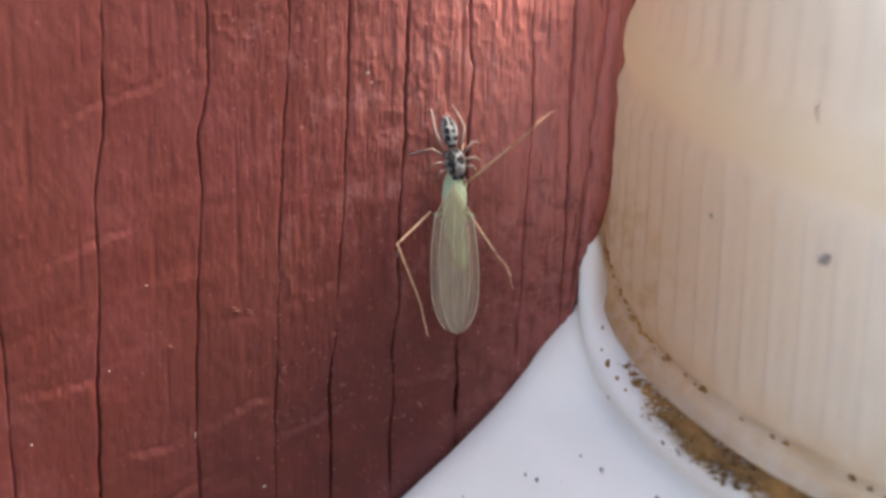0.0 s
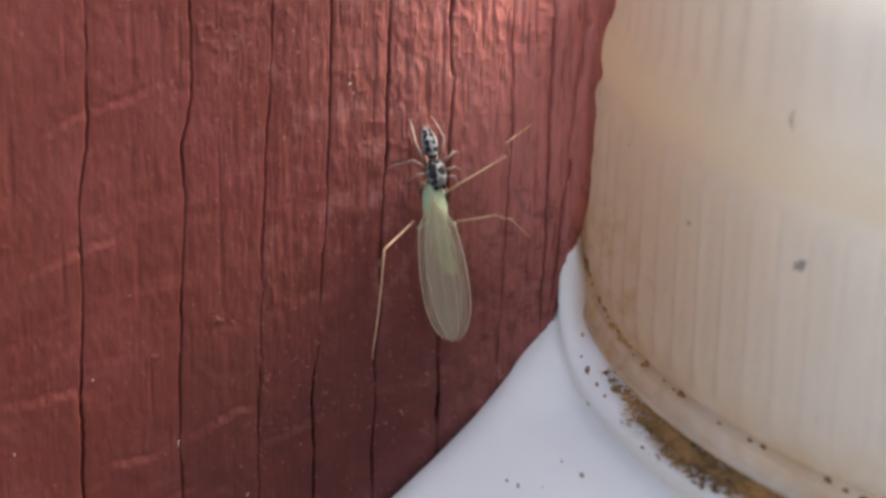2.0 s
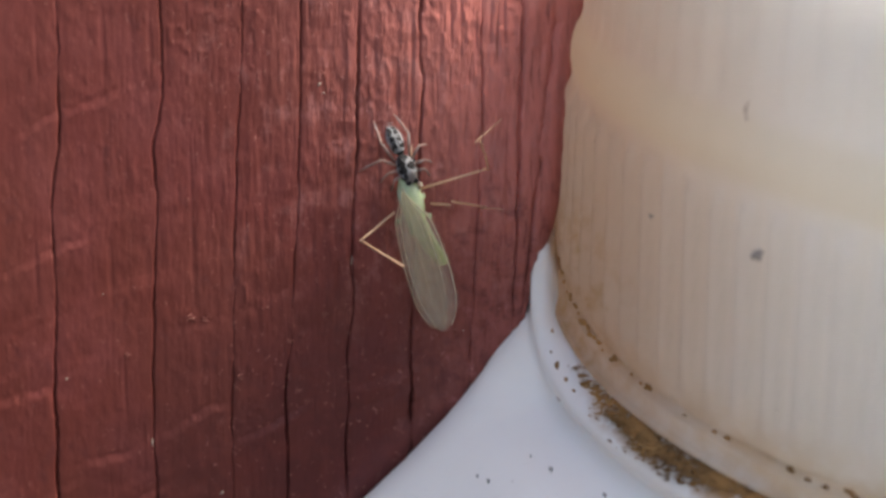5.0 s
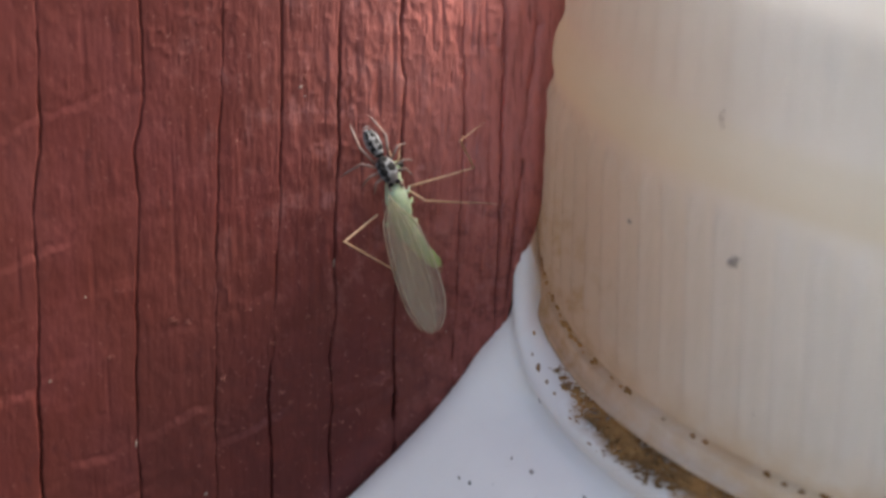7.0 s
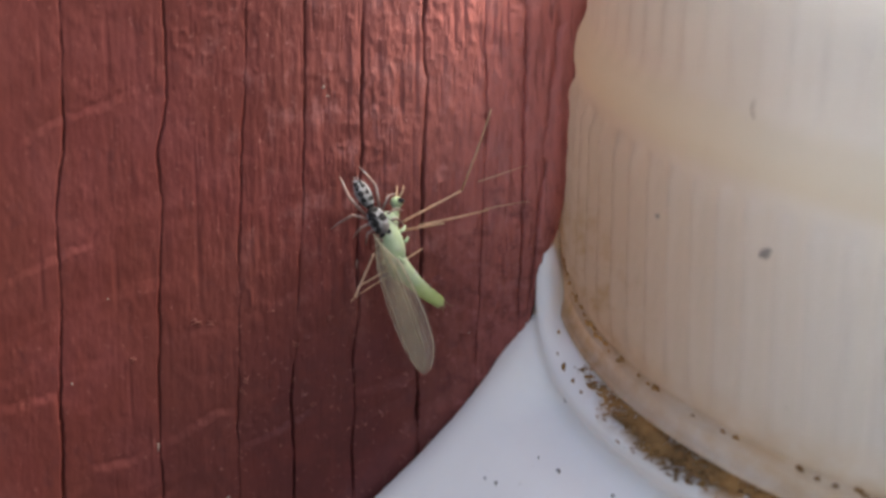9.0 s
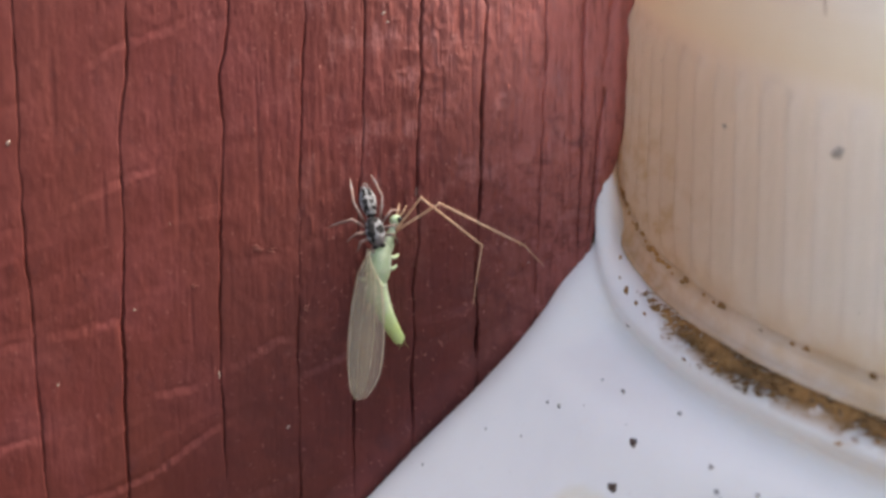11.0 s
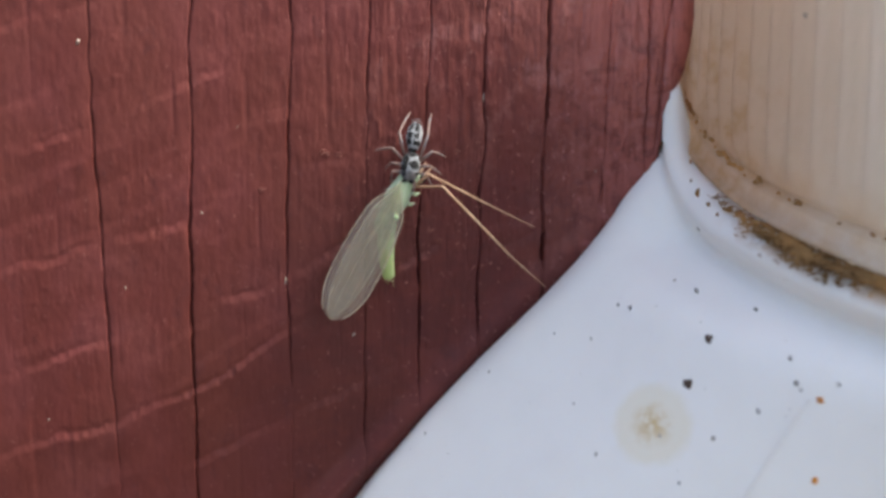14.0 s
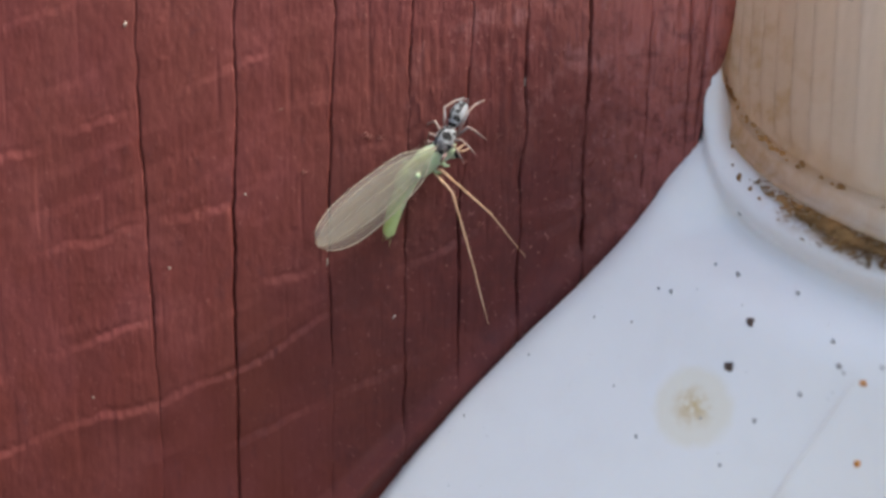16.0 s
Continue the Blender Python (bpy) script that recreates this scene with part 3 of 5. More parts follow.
def debris():
    rnd = random.Random(5)
    heaps = [(rnd.gauss(32, 12), rnd.gauss(3.72, 0.055), rnd.uniform(0.6, 1.3)) for _ in range(110)]
    rows = []
    for _ in range(3600):
        az0, r0, size = rnd.choice(heaps)
        az, r = az0 + rnd.gauss(0, 1.2), r0 + rnd.gauss(0, 0.035)
        if not 8 < az < 80 or not 3.62 < r < 3.94:
            continue
        h = -0.035 + rnd.uniform(-0.01, 0.03) - 1.1 * max(0.0, r - 3.85)
        s = size * rnd.uniform(0.006, 0.020)
        turn = Euler((rnd.uniform(-0.4, 0.4), rnd.uniform(-0.4, 0.4), rnd.uniform(0, 6))).to_matrix()
        rows.append((on_ring(az, h + 0.5 * (lift(radians(az)) + tilt(radians(az))), r), (s * rnd.uniform(1, 2.2), s * rnd.uniform(0.7, 1.3), s * 0.4), turn))
    for k in range(110):
        az = -16 + 0.9 * k + rnd.uniform(-0.6, 0.6)
        s = rnd.uniform(0.008, 0.019) * (1.25 if az < 14 else 1)
        if rnd.random() < (0.85 if az < 14 else 0.55):
            rows.append((on_ring(az, 0.215 + tilt(radians(az)) + rnd.uniform(-0.02, 0.03), 3.605 if az < 14 else 3.58), (s * rnd.uniform(0.5, 1.2), s * 2.2, s * 1.3), Euler((0, 0, radians(az))).to_matrix()))
    return crumbs(rows)


tagged(debris(), "brown crumbs of dirt packed under the cap ring", "dirt", kind="stuff").matrix_world = AXIS


def speck(x, y, z, size, mat, parent, name, flat=0.45, long=1.0, lean=0.0):
    """A grain of dirt that lies on a surface."""
    rnd = random.Random(int(1000 * (x + 7 * y + 13 * z)))
    if parent == bottle and z < -0.6:
        a = math.atan2(-y, -x)
        x, y, z = on_ring(math.degrees(a), z, skin(a, z))
    bm = bmesh.new()
    out = Vector((x, y, 0.6 * max(0.0, -z))).normalized() if parent == bottle else Vector((0, -1, 0))
    turn = out.to_track_quat("Z", "Y").to_matrix() @ Euler((0, 0, lean or rnd.uniform(0, 6))).to_matrix()
    blob(bm, x, y, z, size * long, size * 0.85, size * flat, turn, 0.9, 14)
    if size > 0.03:
        blob(bm, x + size * 0.7, y, z + size * 0.5, size * 0.5, size * 0.4, size * 0.3, turn, 0.7, 6)
    return part(name, bm, mat, parent)


for x, y, z, size in ((-4.55, -0.9, -0.74, 0.019), (-4.49, -1.0, -0.72, 0.024), (-4.03, -1.21, -0.48, 0.025), (-4.1, -1.63, -0.66, 0.036), (-4.26, -1.75, -0.96, 0.046),
                      (-5.36, -0.55, -1.49, 0.018), (-4.86, -1.67, -1.57, 0.02), (-3.89, -2.15, -0.95, 0.02), (-5.88, -0.56, -2.04, 0.016), (-4.15, -2.08, -1.2, 0.02),
                      (-3.83, -0.62, -0.23, 0.03), (-4.75, -0.97, -0.99, 0.014), (-4.93, -0.7, -1.08, 0.014), (-3.67, -2.09, -0.57, 0.018), (-4.38, -2.13, -1.53, 0.018),
                      (-4.14, -1.04, -0.47, 0.014), (-3.73, -1.59, -0.45, 0.02), (-3.67, -2.2, -0.71, 0.022), (-3.65, -2.24, -0.74, 0.014), (-4.46, -1.86, -1.31, 0.014),
                      (-4.95, -1.28, -1.37, 0.012), (-3.45, -2.36, -0.63, 0.016), (-3.51, -1.12, 1.55, 0.018), (-3.12, -1.97, 1.65, 0.042), (-3.66, -0.19, 1.77, 0.012),
                      (-2.89, -2.19, 0.63, 0.014), (-2.47, -2.67, 0.67, 0.018), (-2.93, -2.16, 0.56, 0.012)):
    speck(x, y, z, size * 0.85, M_SPECK if 0.03 < size and x < -3.5 else M_SOOT, bottle, "speck")
for x, y, z, size in ((-3.55, -2.34, -0.76, 0.026), (-3.6, -2.56, -1.25, 0.024)):
    speck(x, y, z, size, M_RUST, bottle, "rust_speck")
for x, y, z, size in ((-3.87, -0.59, 0.05, 0.03), (-3.85, -0.32, 0.21, 0.018), (-3.9, -0.5, 0.12, 0.012), (-3.84, -0.75, 0.02, 0.02), (-3.8, -0.85, -0.02, 0.016)):
    speck(x, y, z, size, M_CRUMB, bottle, "brown_speck")

# a hair stuck to the cap
bm = bmesh.new()
tube(bm, [(-3.235, -1.70, 2.58), (-3.25, -1.70, 2.53), (-3.24, -1.74, 2.46)], [0.002, 0.005, 0.002], 5)
part("hair", bm, M_SPECK, cap)

# the mould line that runs down the shoulder
bm = bmesh.new()
tube(bm, [Vector((-3.60, -2.30, -0.77)).lerp(Vector((-4.05, -2.41, -1.60)), k / 10) for k in range(11)], [0.006] * 11, 6)
part("mould_line", bm, M_WHITE, bottle)

# pale grains caught on the board
wall = bpy.data.objects["wall_north"]
for x, z, size, long, lean in ((0.82, -0.33, 0.020, 2.6, 1.3), (0.57, 1.09, 0.014, 1.6, 1.0), (0.60, 1.02, 0.009, 1.5, 0.4), (-1.45, -1.22, 0.011, 1, 0), (-2.06, -1.80, 0.012, 1, 0),
                               (-0.27, -2.25, 0.015, 1.6, 0.9), (-2.33, 0.11, 0.020, 1.4, 1.2), (-2.70, -2.84, 0.012, 1, 0), (-0.81, -1.78, 0.008, 5.0, 1.5),
                               (-1.56, -2.5, 0.008, 2.5, 1.4),
                               (1.75, -0.95, 0.008, 1.5, 1.0), (-1.15, -0.55, 0.008, 1, 0), (2.40, 0.66, 0.010, 1, 0)):
    y = -float(board_height(np.array([[x]]), np.array([[z]]))[0, 0])
    speck(x, y - 0.002, z, 0.75 * size, M_FLECK, wall, "pale_fleck", 0.5, long, lean)

# torn splinters that curl off the board
M_SPLINTER = simple("worn_splinter", (0.27, 0.10, 0.088), 0.8, 0.35)


def splinter(x, z, size, lean):
    bm = bmesh.new()
    y = -float(board_height(np.array([[x]]), np.array([[z]]))[0, 0])
    u = Vector((math.cos(lean), 0, math.sin(lean)))
    v = Vector((-math.sin(lean), 0, math.cos(lean)))
    for side, reach in ((0.0, 1.0), (0.35, 0.7)):
        base = Vector((x, y + 0.004, z)) + v * size * side
        tube(bm, [base + u * size * reach * k / 5 + v * size * 0.3 * math.sin(2.4 * k / 5) * reach - Vector((0, size * 0.35 * math.sin(math.pi * k / 5), 0)) for k in range(6)],
             [size * r for r in (0.03, 0.055, 0.05, 0.04, 0.03, 0.01)], 5)
    return part("splinter", bm, M_SPLINTER, wall)


for x, z, size, lean in ((-0.52, -0.79, 0.09, 0.1), (-0.47, -0.81, 0.06, 0.5), (-0.40, -0.79, 0.07, -0.4), (-0.09, -1.30, 0.08, 1.1), (-0.11, -1.36, 0.06, 1.8), (0.34, -0.98, 0.07, 2.4),
                         (0.57, -0.80, 0.07, 0.3), (0.75, -0.73, 0.06, 0.4), (0.43, -1.53, 0.07, 0.6), (-1.00, -1.08, 0.07, 0.4), (0.61, 1.14, 0.06, 1.2),
                         (2.02, 1.55, 0.05, 0.3), (2.18, 1.5, 0.05, 2.0), (1.0, 1.0, 0.05, 1.3)):
    splinter(x, z, size, lean)

# ---- the spider ----
spider = tagged(new("jumping_spider"), "small black and white jumping spider gripping a green midge", "spider")


def spider_abdomen():
    bm = bmesh.new()
    blob(bm, 0.135, 0, 0, 0.135, 0.064, 0.063, None, 0.05, 72)
    for f in bm.faces:
        c = f.calc_center_median()
        u, w = c.x / 0.27, abs(c.y)
        wob = 0.075 * noise.noise(c * 40) + 0.05 * noise.noise(c * 90)
        bar = any(abs(u - k - 0.6 * (w - 0.03) + wob) < 0.085 and 0.006 < w + 0.01 * noise.noise(c * 70) < 0.058 - 0.02 * k for k in (0.26, 0.48, 0.70, 0.88))
        f.material_index = 1 if c.z > 0 and (bar or u < 0.10) else 0
    for v in bm.verts:
        v.co *= 1 - 0.16 * max(0.0, v.co.x / 0.27 - 0.6)
    return bm


def spider_head():
    bm = bmesh.new()
    blob(bm, -0.115, 0, -0.005, 0.125, 0.076, 0.076, None, 0.03, 72)
    spots = ((0.0, 0.0, 0.054), (-0.070, 0.032, 0.036), (-0.128, 0.040, 0.034), (-0.112, -0.036, 0.036), (-0.186, 0.040, 0.022), (-0.05, -0.080, 0.024), (-0.175, -0.074, 0.014))
    for f in bm.faces:
        c = f.calc_center_median()
        f.material_index = 2 if c.x < -0.165 + 0.02 * noise.noise(c * 60) else 0
        f.material_index = 1 if c.z > -0.03 and any(math.hypot(c.x - x, c.y - y) < r + 0.008 * noise.noise(c * 55) for x, y, r in spots) else f.material_index
    return bm


part("abdomen", spider_abdomen(), (M_HAIR, M_BLACK), spider, "grey-white hairy abdomen with dark bars")
part("cephalothorax", spider_head(), (M_HAIR, M_BLACK, M_BROW), spider, "white-edged head with black patches")


def bristles(cx, rx, ry, rz, count, seed):
    """Short stiff hairs that stand off an egg-shaped body."""
    rnd = random.Random(seed)
    bm = bmesh.new()
    for _ in range(count):
        d = Vector((rnd.gauss(0, 1), rnd.gauss(0, 1), abs(rnd.gauss(0, 1)))).normalized()
        p = Vector((cx + rx * d.x, ry * d.y, rz * d.z))
        tip = p + (d + Vector((0.9, rnd.uniform(-0.3, 0.3), 0.1))).normalized() * rnd.uniform(0.018, 0.034)
        u = d.orthogonal().normalized() * 0.0022
        v = d.cross(u)
        a, b, c, t = (bm.verts.new(q) for q in (p + u, p - 0.5 * u + 0.87 * v, p - 0.5 * u - 0.87 * v, tip))
        for f in ((a, b, t), (b, c, t), (c, a, t)):
            bm.faces.new(f)
    return bm


tagged(part("bristles", bristles(0.135, 0.13, 0.056, 0.058, 60, 3), M_HAIR, spider), kind="stuff")
tagged(part("bristles", bristles(-0.115, 0.12, 0.073, 0.074, 40, 4), M_HAIR, spider), kind="stuff")
for sy in (1, -1):
    bm = bmesh.new()
    blob(bm, -0.232, sy * 0.03, 0.01, 0.02, 0.024, 0.024)
    part("front_eye", bm, M_BLACK, spider)
    bm = bmesh.new()
    tube(bm, [(-0.22, sy * 0.045, -0.03), (-0.27, sy * 0.05, -0.02), (-0.30, sy * 0.035, -0.04)], [0.012, 0.014, 0.008])
    part("palp", bm, M_SLEG, spider)
    for x0, kx, ky, kz, ex, ey, ez in ((-0.03, 0.14, 0.115, 0.05, 0.37, 0.085, -0.12), (-0.06, 0.02, 0.16, 0.02, 0.03, 0.30 + 0.05 * sy, -0.15),
                                       (-0.10, -0.10, 0.15, 0.02, -0.12, 0.23, -0.14), (-0.15, -0.17, 0.13, 0.02, -0.22, 0.17, -0.14)):
        bm = bmesh.new()
        hip, knee, tip = Vector((x0, sy * 0.06, -0.03)), Vector((kx, sy * ky, kz)), Vector((ex, sy * ey, ez))
        mid_ = knee.lerp(tip, 0.5) + Vector((0, 0, 0.02))
        tube(bm, [hip, hip.lerp(knee, 0.5), knee, mid_, mid_.lerp(tip, 0.6), tip], [0.0105, 0.0125, 0.0095, 0.0085, 0.006, 0.0025])
        for k, f in enumerate(bm.faces):
            f.material_index = 1 if (k // 8) % 2 == 1 and k % 5 == 0 else 0
        part("leg", bm, (M_SLEG, M_HAIR), spider)

# ---- the midge: x runs towards the tail, z towards its back ----
midge = tagged(new("midge"), "pale green winged midge with long legs, held by a spider", "insect")


def midge_thorax():
    bm = bmesh.new()
    blob(bm, 0.14, 0, -0.02, 0.235, 0.098, 0.095, None, 0.10, 32)
    blob(bm, 0.32, 0, -0.02, 0.14, 0.084, 0.080, None, 0.10, 24)
    blob(bm, -0.03, 0, -0.05, 0.09, 0.066, 0.070, None, 0.10, 20)
    return bm


def midge_abdomen():
    bm = bmesh.new()
    pts, radii = [], []
    for k in range(33):
        s = k / 32
        pts.append((0.28 + 0.455 * s, 0, -0.03 - 0.305 * s + 0.04 * math.sin(3.1 * s)))
        seg = abs(math.sin(math.pi * 8 * s)) ** 0.5
        radii.append((0.074 + 0.006 * math.sin(math.pi * s) - 0.024 * s) * (0.93 + 0.07 * seg))
    tube(bm, pts, radii, 18)
    blob(bm, 0.745, 0.02, -0.34, 0.025, 0.012, 0.012)
    blob(bm, 0.745, -0.02, -0.34, 0.025, 0.012, 0.012)
    rnd = random.Random(8)
    for _ in range(26):
        u = rnd.uniform(0.67, 0.76)
        a = rnd.uniform(0, 6.28)
        p = Vector((u, 0.03 * math.cos(a), -0.29 - 0.7 * (u - 0.67) + 0.03 * math.sin(a)))
        tube(bm, [p, p + Vector((0.05, 0.035 * math.cos(a), -0.03 + 0.03 * math.sin(a))) * rnd.uniform(0.6, 1.2)], [0.0018, 0.0006], 3)
    return bm


def wing_shape(u):
    """Leading and trailing edge of a wing at u of its length."""
    lead = 0.175 * math.sin(math.pi * min(1.0, 0.12 + 0.62 * u)) ** 0.9 * (1 - max(0.0, (u - 0.72) / 0.28) ** 2.4) ** 0.5 + 0.02
    trail = -0.13 * math.sin(math.pi * min(1.0, 0.10 + 0.72 * u)) * (1 - max(0.0, (u - 0.72) / 0.28) ** 2.4) ** 0.5
    root = min(1.0, 0.16 + u / 0.28)
    root = root * root * (3 - 2 * root)
    return (lead * root, trail * root) if u < 1 else (0.02, 0.0)


def wing_place(u, v, side, lift=0.0):
    lead, trail = wing_shape(u)
    y = trail + (lead - trail) * v
    z = 0.125 - 0.12 * u - 0.9 * max(0.0, y) ** 2 * 2.2 + 0.012 * side + 0.006 * math.sin(7 * v + 3 * u)
    return Vector((0.01 + 1.22 * u, side * y, z + lift))


def midge_wing(side):
    bm = bmesh.new()
    nu, nv = 40, 14
    sheets = []
    for lift in (0.0015, -0.0015):
        sheets.append([[bm.verts.new(wing_place(i / nu, j / nv, side, lift)) for j in range(nv + 1)] for i in range(nu + 1)])
    for k, g in enumerate(sheets):
        for i in range(nu):
            for j in range(nv):
                q = (g[i][j], g[i + 1][j], g[i + 1][j + 1], g[i][j + 1])
                bm.faces.new(q if k == 0 else q[::-1])
    a, b = sheets
    rim = [(i, 0) for i in range(nu + 1)] + [(nu, j) for j in range(1, nv + 1)] + [(i, nv) for i in range(nu - 1, -1, -1)] + [(0, j) for j in range(nv - 1, 0, -1)]
    for (i, j), (k, m) in zip(rim, rim[1:] + rim[:1]):
        bm.faces.new((a[i][j], a[k][m], b[k][m], b[i][j]))
    return bm


VEINS = ((0.97, 0.985, 0.97, 0.0050), (0.03, 0.02, 0.97, 0.0022), (0.8, 0.86, 0.93, 0.0009), (0.65, 0.62, 0.96, 0.0008),
         (0.45, 0.30, 0.93, 0.0008))


def wing_vein(side, v0, v1, u1, r):
    bm = bmesh.new()
    us = [0.02 + (u1 - 0.02) * k / 22 for k in range(23)]
    return tube(bm, [wing_place(u, v0 + (v1 - v0) * u, side, 0.003) for u in us], [r * (1 - 0.4 * u) * min(1.0, 0.15 + 4 * u) for u in us], 5)


part("thorax", midge_thorax(), M_GREEN, midge, "swollen pale green thorax")
part("abdomen", midge_abdomen(), M_BELLY, midge, "bright green ringed abdomen")
tagged(part("bristles", bristles(0.17, 0.24, 0.115, 0.10, 70, 11), M_FLECK, midge), kind="stuff")
wings = []
for side in (1, -1):
    wing = part("wing", midge_wing(side), M_WING, midge, "milky see-through wing")
    wings.append(wing)
    for vein in VEINS:
        part("vein", wing_vein(side, *vein), M_VEIN, wing)
    bm = bmesh.new()
    tube(bm, [(0.24, side * 0.07, 0.0), (0.26, side * 0.11, 0.01), (0.275, side * 0.13, 0.01)], [0.008, 0.008, 0.012])
    blob(bm, 0.28, side * 0.14, 0.01, 0.022, 0.02, 0.02)
    part("haltere", bm, M_GREEN, midge, "pale club-shaped balancer")

head = bmesh.new()
blob(head, -0.235, 0, -0.11, 0.048, 0.055, 0.052, None, 0.05, 18)
tube(head, [(-0.04, 0, -0.06), (-0.14, 0, -0.09), (-0.20, 0, -0.11)], [0.050, 0.034, 0.030], 14)
head_ = part("head", head, M_GREEN, midge)
for side in (1, -1):
    bm = bmesh.new()
    blob(bm, -0.245, side * 0.042, -0.12, 0.026, 0.024, 0.036)
    part("eye", bm, M_BLACK, head_)
    bm = bmesh.new()
    tube(bm, [(-0.27, side * 0.02, -0.12), (-0.31, side * 0.035, -0.14), (-0.37, side * 0.05, -0.15)], [0.010, 0.007, 0.003])
    part("antenna", bm, M_LEG, head_)
    for x in (0.06, 0.15):
        bm = bmesh.new()
        tube(bm, [(x, side * 0.055, -0.07), (x - 0.01, side * 0.07, -0.115), (x - 0.035, side * 0.06, -0.15)], [0.020, 0.016, 0.008])
        part("coxa", bm, M_GREEN, midge)


def leg_piece(name, length, r0, r1, bend):
    bm = bmesh.new()
    n = 9
    tube(bm, [(length * k / n, 0, bend * math.sin(math.pi * k / n)) for k in range(n + 1)], [r0 + (r1 - r0) * k / n for k in range(n + 1)], 7)
    blob(bm, length, 0, 0, r1 * 1.25, r1 * 1.25, r1 * 1.25, None, 0, 8)
    return part(name, bm, M_LEG, midge)


def leg(a, b, c):
    return (leg_piece("femur", a, 0.0100, 0.0078, 0.006), leg_piece("tibia", b, 0.0086, 0.0068, 0.012), leg_piece("tarsus", c, 0.0056, 0.0025, -0.015))


front_leg, hind_leg, far_leg = leg(0.55, 0.72, 0.42), leg(0.42, 0.60, 0.46), leg(0.38, 0.62, 0.35)


def at(x, y, z, w, i, j, k):
    """A pose from millimetres and a quaternion."""
    m = Euler((0, 0, 0)).to_quaternion()
    m.w, m.x, m.y, m.z = w, i, j, k
    return Matrix.LocRotScale((x / 1000, y / 1000, z / 1000), m.normalized(), None)


HEAD_TURN = ((0, 4, 0.09), (4, 4, 0.09), (6.5, 4, 0.08), (8, 4, 0.08), (10.3, 34, 0), (10.5, 34, 0), (11, 2, 0), (12.5, 2, 0), (13.5, 8, 0.04), (14, 0, 0.16), (16, 0, 0.17))
WING_TURN = ((0, 10), (2.5, 10), (4, 8), (6.5, 16), (8, 18), (10.3, -4), (10.5, -4), (11, 14), (11.5, 17), (13.5, 18), (14, 44), (15, 46), (15.5, 46), (16, 46))


